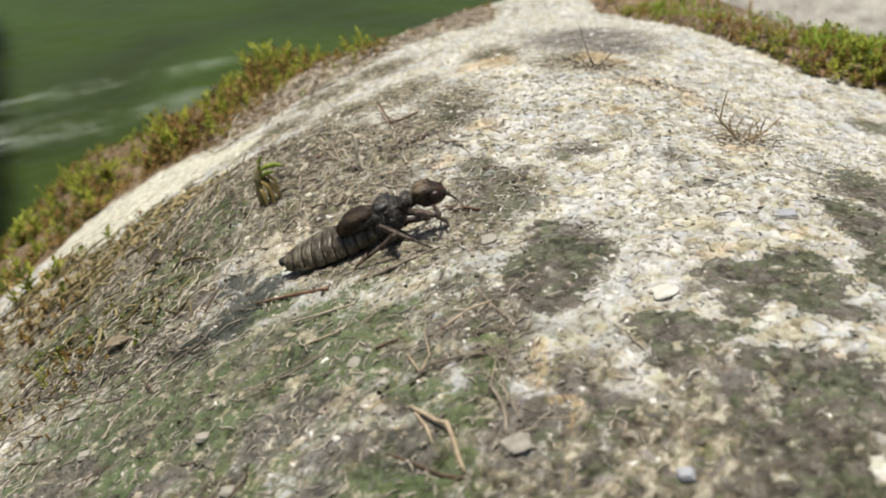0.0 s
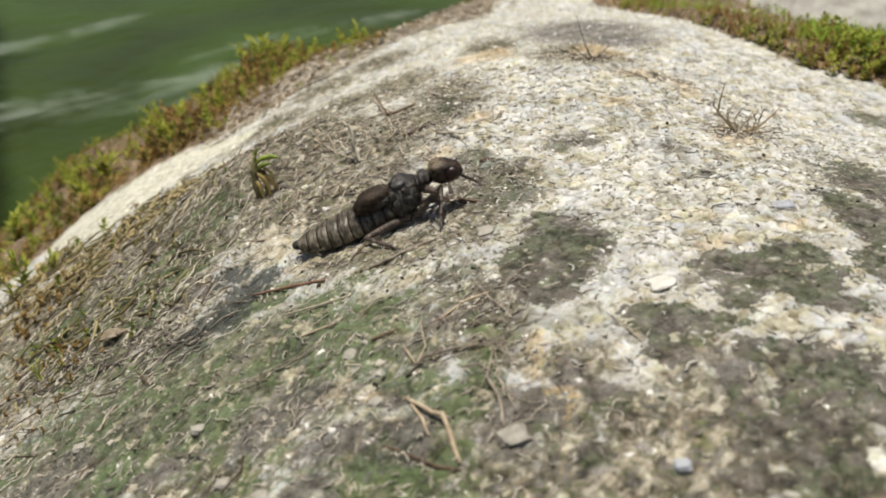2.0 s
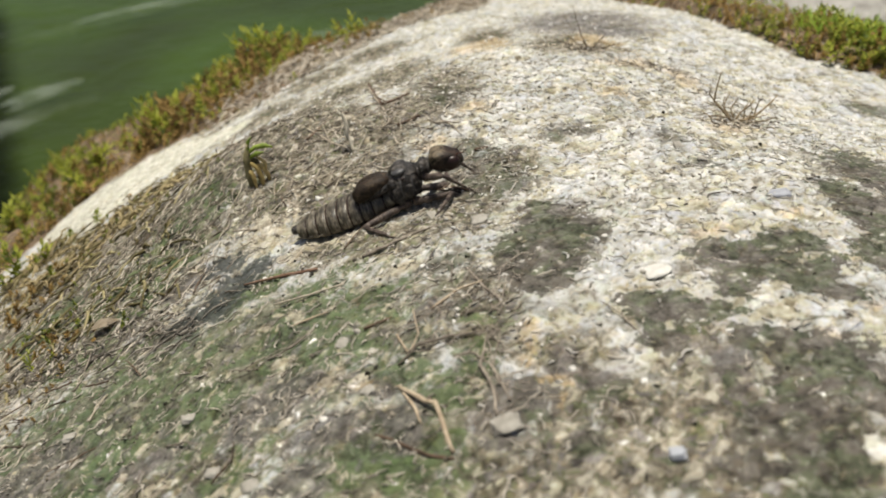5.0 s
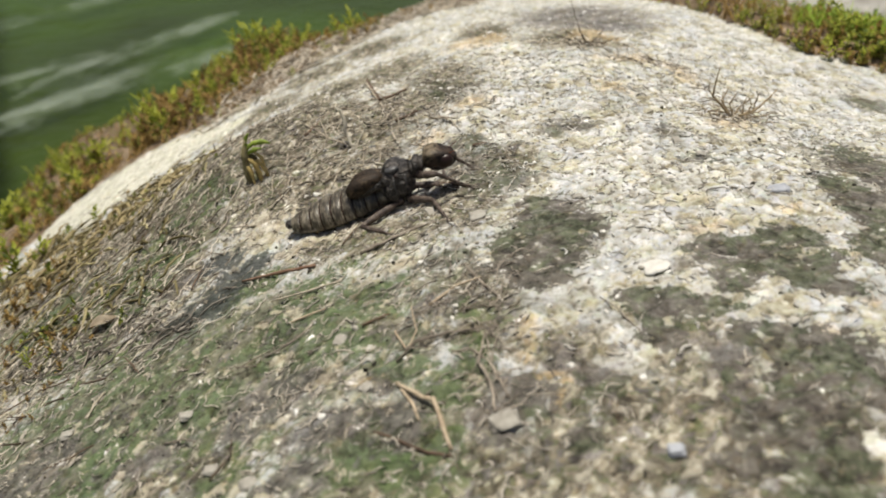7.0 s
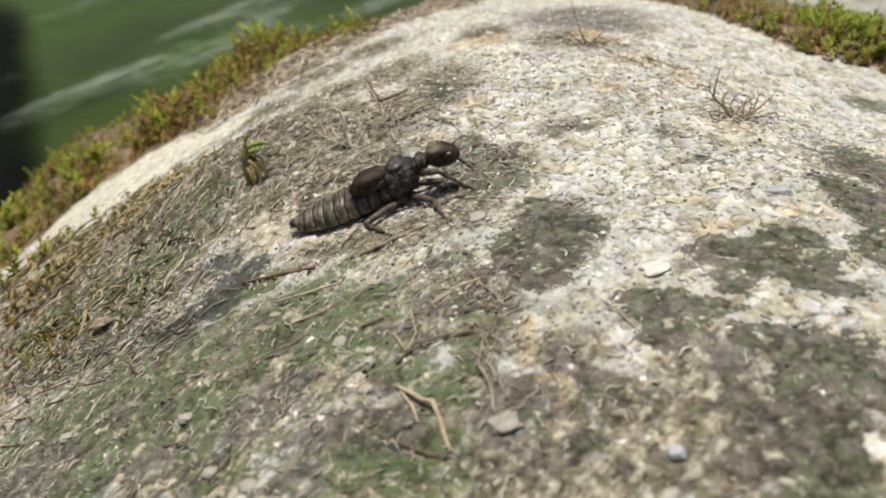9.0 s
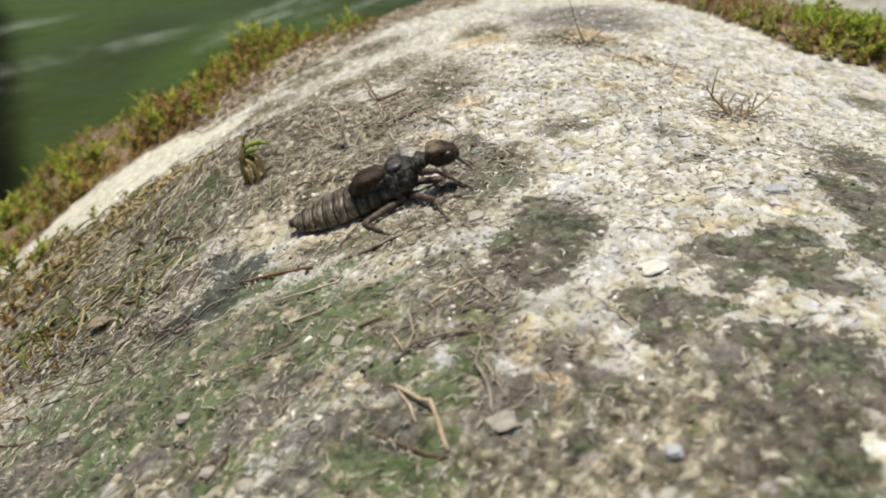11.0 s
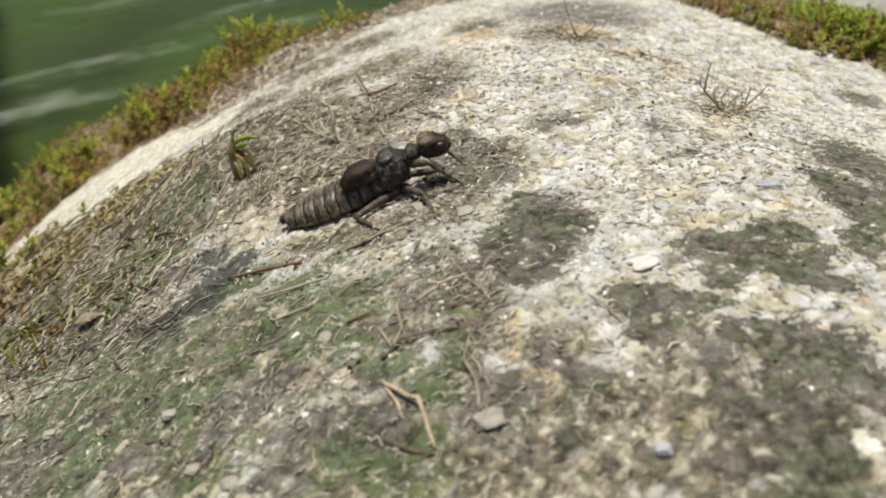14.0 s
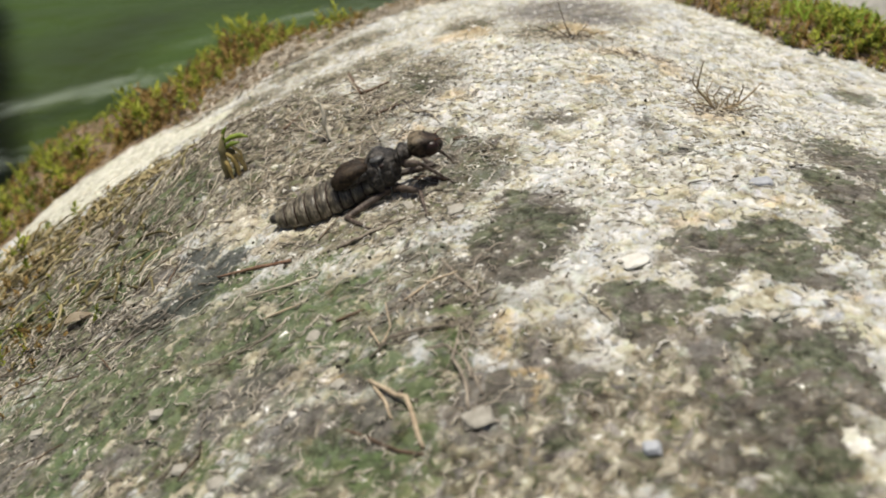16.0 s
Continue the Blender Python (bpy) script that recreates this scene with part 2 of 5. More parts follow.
def crest(x):
    """Where the bank of moss and grass beside the boulder's crest begins."""
    return np.interp(x, (.095, .1116, .115, .12, .132, .15, .161, .25, .5), (.36, .257, .215, .187, .153, .143, .136, .11, .08))


def swell(x, y):
    """The boulder's height without its fine relief."""
    x, y = np.asarray(x, float), np.asarray(y, float)
    a, b = x / .1, y / .1
    z = DOME[0] + DOME[1] * b + DOME[2] * b * b + DOME[3] * a + DOME[4] * a * b + DOME[5] * a * a
    for cx, cy, r, h in SWELLS:
        z = z + h * np.exp(-((x - cx) ** 2 + (y - cy) ** 2) / (2 * r * r))
    u = np.clip((y - crest(x)) / .025, 0, 1) * np.clip((x - .10) / .02, 0, 1)
    z = z + .0055 * u * u * (3 - 2 * u)
    u = np.clip((y - inner(x) - .01) / .05, 0, 1) * np.clip((-.15 - x) / .09, 0, 1)
    z = z + .018 * u * u * (3 - 2 * u)
    d = y - rim(x)
    z = z - 1.6 * (np.sqrt(d * d + .0004) + d) * .5
    d = -0.55 - y
    return z - 1.2 * (np.sqrt(d * d + .0004) + d) * .5


# Patches of growth on the stone: middle x, y and half widths.
DARK = [(.0219, -.0395, .0083, .0120), (.0248, -.0326, .0077, .0113), (.0185, -.0475, .0066, .0075), (.0169, -.0530, .0041, .0045), (.0149, -.0394, .0031, .0052),
        (.0295, -.0340, .0036, .0079), (.0229, -.0230, .0044, .0068), (.0371, -.0684, .0049, .0073), (.0427, -.0660, .0059, .0060), (.0353, -.0630, .0038, .0048),
        (.0376, -.0753, .0041, .0029), (.0479, -.0677, .0041, .0033), (.0537, -.0502, .0065, .0068), (.0603, -.0519, .0076, .0089), (.0663, -.0577, .0059, .0060),
        (.0540, -.0604, .0046, .0041), (.0670, -.0432, .0053, .0049), (.0516, -.0454, .0030, .0041)]
DARK_EDGE = [(0.0503, -0.1149, 0.0058, 0.0032), (0.0687, -0.0537, 0.0054, 0.0059), (0.0694, -0.0628, 0.0042, 0.0034), (0.0542, -0.0843, 0.0056, 0.0064), (0.0501, -0.0785, 0.0018, 0.0050),
             (0.0513, -0.1099, 0.0067, 0.0030), (0.0427, -0.1052, 0.0042, 0.0023), (0.0480, -0.0997, 0.0036, 0.0034), (0.0341, -0.1006, 0.0026, 0.0024), (.0983, -.0027, .0089, .0231),
             (.0855, -.0310, .0076, .0154), (.0812, -.0473, .0047, .0060), (.0841, -.0196, .0037, .0082)]
DARK_LOW = [(.0560, -.0786, .0046, .0053), (.0611, -.0837, .0067, .0077), (.0636, -.0904, .0046, .0106), (.0543, -.0919, .0061, .0063), (.0526, -.1028, .0056, .0067),
            (.0466, -.0964, .0041, .0052), (.0456, -.1079, .0048, .0031), (.0535, -.1097, .0027, .0020), (.0251, -.0829, .0030, .0032), (.0293, -.0830, .0018, .0021),
            (.0450, -.0861, .0011, .0027), (.0145, -.0867, .0038, .0038), (.0220, -.0943, .0028, .0035), (.0127, -.0816, .0020, .0021)]
DARK_FAINT = [(0.0108, 0.0094, 0.0069, 0.0168), (0.0175, -0.0003, 0.0061, 0.0112), (0.0093, 0.0260, 0.0042, 0.0072), (0.0041, -0.0415, 0.0061, 0.0046), (0.0082, -0.0478, 0.0039, 0.0030), (0.0039, 0.0671, 0.0056, 0.0118), (0.0350, 0.0291, 0.0069, 0.0052), (0.0606, -0.0007, 0.0044, 0.0041), (0.0578, 0.0219, 0.0039, 0.0049), (0.1390, 0.0930, 0.0071, 0.0111), (-0.0020, -0.0632, 0.0049, 0.0032)]
BLUE = [(-.0514, -.0159, .0102, .0108), (-.0468, -.0124, .0076, .0064), (-.0427, -.0050, .0081, .0062), (-.0540, -.0195, .0062, .0045), (-.0501, .0051, .0058, .0040)]
PURPLE = [(0.0609, 0.1989, 0.0269, 0.0413), (0.0683, 0.1732, 0.0168, 0.0194), (-.0274, -.0680, .0089, .0057), (-.0171, -.0810, .0058, .0047), (-.0062, -.0810, .0042, .0046), (-.0795, -.0571, .0101, .0085), (-.0318, -.0723, .0044, .0032),
          (.0095, -.0865, .0042, .0063), (-.0051, -.0859, .0035, .0026), (-.0205, -.0909, .0056, .0030), (-.0516, -.0712, .0064, .0036), (-.0113, -.0726, .0039, .0021),
          (.0196, -.0781, .0051, .0033), (.0272, -.0800, .0033, .0027), (.0456, -.0822, .0041, .0056), (-.0001, -.0573, .0050, .0035), (-.0600, .0035, .0073, .0036)]
GREEN_LOW = [(-0.0305, -0.0324, 0.0125, 0.0079), (-0.0430, -0.0180, 0.0112, 0.0083), (-0.0684, 0.0346, 0.0132, 0.0066), (-0.0868, 0.0268, 0.0174, 0.0080), (-0.1055, 0.0306, 0.0233, 0.0118), (-0.0683, 0.0196, 0.0121, 0.0063), (-0.0868, -0.0072, 0.0131, 0.0071),
             (-0.0324, -0.0849, 0.0093, 0.0048), (-0.0230, -0.0922, 0.0084, 0.0038), (-0.0118, -0.0908, 0.0071, 0.0050), (0.0000, -0.0774, 0.0045, 0.0055), (-0.0569, -0.0680, 0.0136, 0.0057)]
GREEN = [(-0.0442, -0.0529, 0.0487, 0.0276), (-0.0060, -0.0869, 0.0133, 0.0115), (-0.0695, -0.0476, 0.0308, 0.0313), (-0.0211, -0.0526, 0.0141, 0.0122),
         (-.0974, .0226, .0295, .0138), (-.0611, -.0346, .0310, .0116), (-.0194, -.0581, .0112, .0074), (-.0440, -.0634, .0262, .0116), (-.0104, -.0864, .0118, .0077),
         (-.0048, -.0951, .0084, .0042), (.0055, -.0737, .0042, .0100), (-.0752, -.0493, .0208, .0087), (-.0332, -.0516, .0102, .0065), (-.0726, .0055, .0121, .0064),
         (-.0687, .0210, .0121, .0063), (-.0656, .0454, .0122, .0072), (.0018, -.0896, .0051, .0061),
         (-.0612, -.0715, .0208, .0037), (-.0312, -.0432, .0079, .0048), (-.0105, -.0518, .0065, .0031), (-.0057, -.0693, .0058, .0046)]
CREAM = [(-0.0123, -0.0695, 0.0020, 0.0012), (-0.0283, -0.0585, 0.0022, 0.0021), (-0.0284, -0.0862, 0.0017, 0.0020), (-0.0729, -0.0481, 0.0016, 0.0014), (-0.0362, -0.0790, 0.0011, 0.0009),
         (-0.0548, -0.0723, 0.0013, 0.0020), (-0.0454, -0.0806, 0.0033, 0.0015), (-0.0080, -0.0772, 0.0007, 0.0009), (-0.0271, -0.0733, 0.0012, 0.0011), (-0.0397, -0.0685, 0.0009, 0.0009),
         (-0.0271, -0.0400, 0.0014, 0.0020), (-0.0415, 0.0141, 0.0076, 0.0033), (-0.0264, -0.0056, 0.0103, 0.0051), (-0.0081, -0.0363, 0.0055, 0.0032), (-0.0421, 0.0086, 0.0063, 0.0030),
         (-0.0535, -0.0646, 0.0012, 0.0011), (-0.0001, -0.0640, 0.0020, 0.0012), (0.0332, -0.0975, 0.0008, 0.0012), (0.0154, -0.0755, 0.0009, 0.0009), (-0.0080, -0.0974, 0.0013, 0.0011),
         (-0.0194, -0.0686, 0.0024, 0.0010)]
ORANGE = [(.0151, -.0687, .0024, .0033), (.0132, -.0748, .0019, .0014), (.0176, -.0810, .0030, .0013), (.0181, -.0864, .0018, .0013), (.0635, -.0779, .0022, .0015),
          (.0727, -.0677, .0025, .0018), (.0531, -.0382, .0048, .0030), (.0504, .0630, .0047, .0068), (.0781, .0953, .0052, .0107), (.0109, .0542, .0056, .0050),
          (.0172, .1516, .0111, .0157), (.0646, .1055, .0095, .0079), (.0578, .1465, .0083, .0117), (.0691, -.0297, .0029, .0027), (.0772, .0311, .0049, .0053),
          (-.0007, .0334, .0038, .0027), (.0207, -.0838, .0017, .0010), (-.0114, -.0704, .0018, .0009)]
WHITE = [(.0384, -.0512, .0064, .0053), (.0432, -.0570, .0047, .0034), (.0301, -.0526, .0039, .0039), (.0246, -.0571, .0042, .0036), (.0173, -.0629, .0037, .0026), (.0609, -.0685, .0071, .0027), (.0716, -.0422, .0035, .0060), (.0107, -.0376, .0026, .0064), (.0277, -.0110, .0047, .0064)]
PALE = [(0.0593, -0.1047, 0.0015, 0.0037)]
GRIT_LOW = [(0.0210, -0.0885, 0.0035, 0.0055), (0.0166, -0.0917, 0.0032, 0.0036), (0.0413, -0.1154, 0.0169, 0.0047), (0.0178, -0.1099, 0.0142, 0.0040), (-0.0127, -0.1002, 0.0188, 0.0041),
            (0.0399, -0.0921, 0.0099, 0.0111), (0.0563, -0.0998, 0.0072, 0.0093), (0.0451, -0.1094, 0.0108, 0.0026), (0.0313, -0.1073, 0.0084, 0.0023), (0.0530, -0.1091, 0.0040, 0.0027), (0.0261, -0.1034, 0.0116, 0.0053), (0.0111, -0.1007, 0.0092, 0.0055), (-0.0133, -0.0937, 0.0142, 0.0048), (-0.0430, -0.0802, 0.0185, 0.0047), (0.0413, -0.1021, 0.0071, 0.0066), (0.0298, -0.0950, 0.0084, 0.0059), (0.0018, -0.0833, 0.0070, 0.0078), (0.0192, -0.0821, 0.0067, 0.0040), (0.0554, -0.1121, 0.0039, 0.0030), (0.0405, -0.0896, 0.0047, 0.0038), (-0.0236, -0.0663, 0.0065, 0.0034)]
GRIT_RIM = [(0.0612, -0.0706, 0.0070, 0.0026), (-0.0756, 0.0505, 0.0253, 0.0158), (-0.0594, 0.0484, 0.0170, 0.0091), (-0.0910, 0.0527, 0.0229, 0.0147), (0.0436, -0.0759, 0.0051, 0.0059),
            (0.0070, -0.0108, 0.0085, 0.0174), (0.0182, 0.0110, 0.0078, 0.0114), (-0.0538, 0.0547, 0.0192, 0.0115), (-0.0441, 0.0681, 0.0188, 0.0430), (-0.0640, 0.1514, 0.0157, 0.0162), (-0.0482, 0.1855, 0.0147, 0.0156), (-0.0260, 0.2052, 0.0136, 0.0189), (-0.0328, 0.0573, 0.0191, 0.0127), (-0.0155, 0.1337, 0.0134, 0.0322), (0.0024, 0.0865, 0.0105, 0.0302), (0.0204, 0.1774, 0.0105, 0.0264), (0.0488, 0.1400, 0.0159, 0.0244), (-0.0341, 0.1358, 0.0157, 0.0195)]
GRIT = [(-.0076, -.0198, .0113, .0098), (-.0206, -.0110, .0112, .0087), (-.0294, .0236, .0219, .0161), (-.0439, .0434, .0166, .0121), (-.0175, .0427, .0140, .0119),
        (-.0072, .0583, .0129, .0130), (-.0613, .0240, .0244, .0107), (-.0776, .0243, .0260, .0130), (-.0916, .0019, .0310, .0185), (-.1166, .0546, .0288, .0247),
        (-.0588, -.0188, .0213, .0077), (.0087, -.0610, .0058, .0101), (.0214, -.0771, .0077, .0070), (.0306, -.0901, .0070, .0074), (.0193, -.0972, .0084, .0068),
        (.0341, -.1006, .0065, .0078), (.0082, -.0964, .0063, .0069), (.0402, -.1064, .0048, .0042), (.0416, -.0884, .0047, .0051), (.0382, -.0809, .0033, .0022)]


DARKEST = DARK + DARK_EDGE + DARK_LOW + BLUE


def blobs(x, y, rows):
    """1 in the middle of the patches, 0.5 at their edges, less outside."""
    out = np.zeros_like(x)
    for cx, cy, rx, ry in rows:
        q = np.sqrt(((x - cx) / rx) ** 2 + ((y - cy) / ry) ** 2)
        out = np.maximum(out, np.clip(1.25 - .75 * q, 0, 1))
    return out


def inner(x):
    """Where the moss on the far rim begins."""
    return np.interp(x, (-.5, -.27, -.2, -.173, -.164, -.14, -.112, -.096, -.084, -.072, -.0626, -.051, -.037, -.019, .03), (.30, .20, .16, .155, .206, .198, .193, .182, .180, .186, .200, .222, .240, .28, .36))


def strip(x, y):
    """The bare white ledge between the litter and the moss on the far rim: 1 inside, 0 outside."""
    hi = np.interp(x, (-.27, -.23, -.166, -.14, -.112, -.096, -.084, -.07), (.36, .302, .200, .191, .186, .173, .164, .158))
    lo = np.interp(x, (-.23, -.16, -.141, -.125, -.11, -.103, -.093, -.078, -.07), (.30, .150, .124, .112, .123, .134, .141, .144, .158))
    d = np.minimum(np.minimum(hi - y, y - lo), (x + .17) * 1.5) / .006
    return np.clip(.5 + d, 0, 1)


CHANCE = np.random.RandomState(5).rand(6, 128, 128)


def cells(x, y, size, seed):
    """Uneven cells of the given size: how far inside its cell a place lies (0 at the border), and one chance value for each cell."""
    r = CHANCE[3 * seed:3 * seed + 3]
    x, y = np.asarray(x, float) / size, np.asarray(y, float) / size
    i, j = np.floor(x).astype(int), np.floor(y).astype(int)
    one, two, tone = np.full(x.shape, 9.0), np.full(x.shape, 9.0), np.zeros(x.shape)
    for a in (-1, 0, 1):
        for b in (-1, 0, 1):
            p, q = (i + a) % 128, (j + b) % 128
            d = np.hypot(i + a + r[0][p, q] - x, j + b + r[1][p, q] - y)
            two = np.where(d < one, one, np.minimum(two, d))
            tone = np.where(d < one, r[2][p, q], tone)
            one = np.minimum(one, d)
    return np.clip((two - one) / .35, 0, 1), tone


def lobes(x, y):
    """The lichen's lobes at two sizes: height from 0 to 1, and tone."""
    u = x + .0016 * (vnoise(x, y, .0035, 6) - .5) + .0009 * (vnoise(x, y, .0014, 1) - .5)
    v = y + .0016 * (vnoise(x, y, .0035, 7) - .5) + .0009 * (vnoise(x, y, .0014, 2) - .5)
    a, ta = cells(u, v * .8, .0034, 0)
    b, tb = cells(u, v * .8, .0017, 1)
    _, hue = cells(u * 1.07, v * .9, .0013, 0)
    return .6 * a ** .6 * (.4 + .6 * ta) + .4 * b ** .6 * (.3 + .7 * tb), .55 * ta + .45 * tb, hue


def relief(x, y, crusty):
    z = .0008 * (vnoise(x, y, .03, 1) - .5) + .0008 * (vnoise(x, y, .011, 2) - .5)
    f = .0010 * (vnoise(x, y, .0042, 3) - .5) + .0007 * (vnoise(x, y, .0012, 5) - .5)
    return z + (f + .0008 * (lobes(x, y)[0] - .35)) * crusty


def spaced(lo, a, b, hi, d, grow_lo, grow_hi):
    def out(start, end, g):
        v, s = [start], d
        while abs(v[-1] - start) < abs(end - start):
            s *= g
            v.append(v[-1] + math.copysign(s, end - start))
        return v[1:]
    return np.array(out(a, lo, grow_lo)[::-1] + list(np.arange(a, b, d)) + out(b, hi, grow_hi))


def boulder():
    xs = spaced(-1.3, -.12, .11, 1.5, .00045, 1.04, 1.04)
    ys = spaced(-1.6, -.125, .08, 1.3, .0005, 1.05, 1.016)
    x, y = np.meshgrid(xs, ys)
    wx = x + .0030 * (vnoise(x, y, .014, 6) - .5) + .0030 * (vnoise(x, y, .004, 1) - .5)
    wy = y + .0045 * (vnoise(x, y, .014, 7) - .5) + .0045 * (vnoise(x, y, .004, 2) - .5)
    dark = blobs(wx, wy, DARK + DARK_EDGE + DARK_LOW)
    z = swell(x, y) + relief(x, y, 1 - .5 * np.clip(dark * 2 - .6, 0, 1))
    ny, nx = x.shape
    q = np.arange(nx * ny).reshape(ny, nx)
    faces = np.stack([q[:-1, :-1], q[:-1, 1:], q[1:, 1:], q[1:, :-1]], -1).reshape(-1, 4)
    ob = mesh_from("boulder", np.stack([x, y, z], -1).reshape(-1, 3), faces, ROCK)
    height, tone, hue = lobes(x, y)
    for name, v in (("dark", dark), ("faint", blobs(wx, wy, DARK_FAINT)), ("blue", blobs(wx, wy, BLUE)), ("green", blobs(wx, wy, GREEN + GREEN_LOW)), ("orange", blobs(wx, wy, ORANGE)),
                    ("purple", blobs(wx, wy, PURPLE)), ("cream", blobs(wx, wy, CREAM)), ("lobe", tone), ("hue", hue), ("height", height),
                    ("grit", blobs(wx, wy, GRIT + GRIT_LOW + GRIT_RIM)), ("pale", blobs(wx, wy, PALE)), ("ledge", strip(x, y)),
                    ("white", blobs(wx, wy, WHITE)), ("soil", np.where(x < .03, np.clip((y - inner(x)) / .02 + .5, 0, 1), np.where(x > .09, np.clip((y - crest(x)) / .016 + .3, 0, 1), 0)))):
        ob.data.attributes.new(name, "FLOAT", "POINT").data.foreach_set("value", v.ravel().astype(np.float32))
    return tagged(ob, "pale granite boulder crusted with white, grey and orange lichen", "boulder", kind="structure")


boulder()


def top(x, y):
    return float(swell(x, y) + relief(np.array([x]), np.array([y]), 1.0)[0])


# ---------------------------------------------------------------- the river
def water_material():
    m = Mat("river_water", 0.3, 0.08)
    n = m.noise(1.3, 4, 0.55, 0.6)
    m.bump(m.math("ADD", n, m.math("MULTIPLY", m.noise(7, 3, 0.5, 0.8), 0.25)), 0.10, 0.5)
    return m.done(m.ramp(m.noise(0.9, 3, 0.5, 0.8), (0.35, (0.030, 0.043, 0.008)), (0.65, (0.046, 0.077, 0.011))))


WATER_Z = -0.62
bm = bmesh.new()
bmesh.ops.create_grid(bm, x_segments=60, y_segments=60, size=300)
river = part("water", bm, water_material())
river.location.z = WATER_Z
tagged(river, "green river water flowing below the boulder", "water", kind="structure")

# ---------------------------------------------------------------- the rock behind
def dome_rock(name, size, at, seed):
    bm = bmesh.new()
    bmesh.ops.create_icosphere(bm, subdivisions=5, radius=1)
    for v in bm.verts:
        p = v.co.copy()
        k = 1 + .16 * noise.noise(p * 1.3 + Vector((seed, 0, 0))) + .05 * noise.noise(p * 4 + Vector((seed, 3, 0))) + .02 * noise.noise(p * 13)
        v.co = Vector((p.x * size[0], p.y * size[1], p.z * size[2])) * k
    ob = part(name, bm, STONE)
    ob.location = at
    return ob


STONE = plain("grey_stone", (0.20, 0.19, 0.165), (0.58, 0.56, 0.51), 60, 0.9, 0.2, 0.002, 0.0)
back_rock = dome_rock("rock", (.30, .22, .20), (.43, .60, -.20), 2.0)
tagged(back_rock, "grey rock with moss standing behind the boulder", "rock")


# ---------------------------------------------------------------- scattered growth and litter
def grow(name, material, template, faces, places, label, category, shade=False):
    """Joins copies of a small form. places: x, y, z, turn, lean (a vector), size."""
    rng = np.random.RandomState(len(places))
    verts, out, base = [], [], 0
    T0, F0 = np.asarray(template, float), np.asarray(faces)
    for x, y, z, turn, lean, size in places:
        c, s = math.cos(turn), math.sin(turn)
        p = T0 * size * (0.85 + 0.3 * rng.rand(1, 3))
        q = np.stack([p[:, 0] * c - p[:, 1] * s, p[:, 0] * s + p[:, 1] * c, p[:, 2]], 1)
        q[:, :2] += q[:, 2:3] * np.asarray(lean)[None, :]
        verts.append(q + (x, y, z))
        out.append(F0 + base)
        base += len(T0)
    ob = mesh_from(name, np.concatenate(verts), np.concatenate(out), material, shade)
    return tagged(ob, label, category, kind="stuff")


def sprig(seed, leaves=16, height=.006, length=.0022, width=.0007, droop=.3):
    """A leafy moss shoot: a thin stem and small pointed, folded leaves around it."""
    rng = np.random.RandomState(seed)
    v, f = [], []
    for k in range(3):
        a = k * 2.1
        v += [(.00018 * math.cos(a), .00018 * math.sin(a), -.002), (.0001 * math.cos(a), .0001 * math.sin(a), height)]
    for k in range(3):
        a, b = 2 * k, 2 * ((k + 1) % 3)
        f += [(a, b, b + 1), (a, b + 1, a + 1)]
    for k in range(leaves):
        h = height * (.05 + .97 * k / leaves)
        a, up = k * 2.4 + rng.rand(), .35 + .9 * k / leaves - droop * rng.rand()
        l, w = length * (.7 + .6 * rng.rand()) * (1.1 - .45 * k / leaves), width * (.8 + .5 * rng.rand())
        d = np.array([math.cos(a), math.sin(a), up])
        d /= np.linalg.norm(d)
        s = np.array([-math.sin(a), math.cos(a), 0]) * w
        o = np.array([0, 0, h])
        n = len(v)
        v += [tuple(o), tuple(o + d * l * .45 + s), tuple(o + d * l), tuple(o + d * l * .45 - s), tuple(o + d * l * .45 - np.array([0, 0, w * .6]))]
        f += [(n, n + 1, n + 4), (n + 1, n + 2, n + 4), (n + 2, n + 3, n + 4), (n + 3, n, n + 4)]
    return v, f


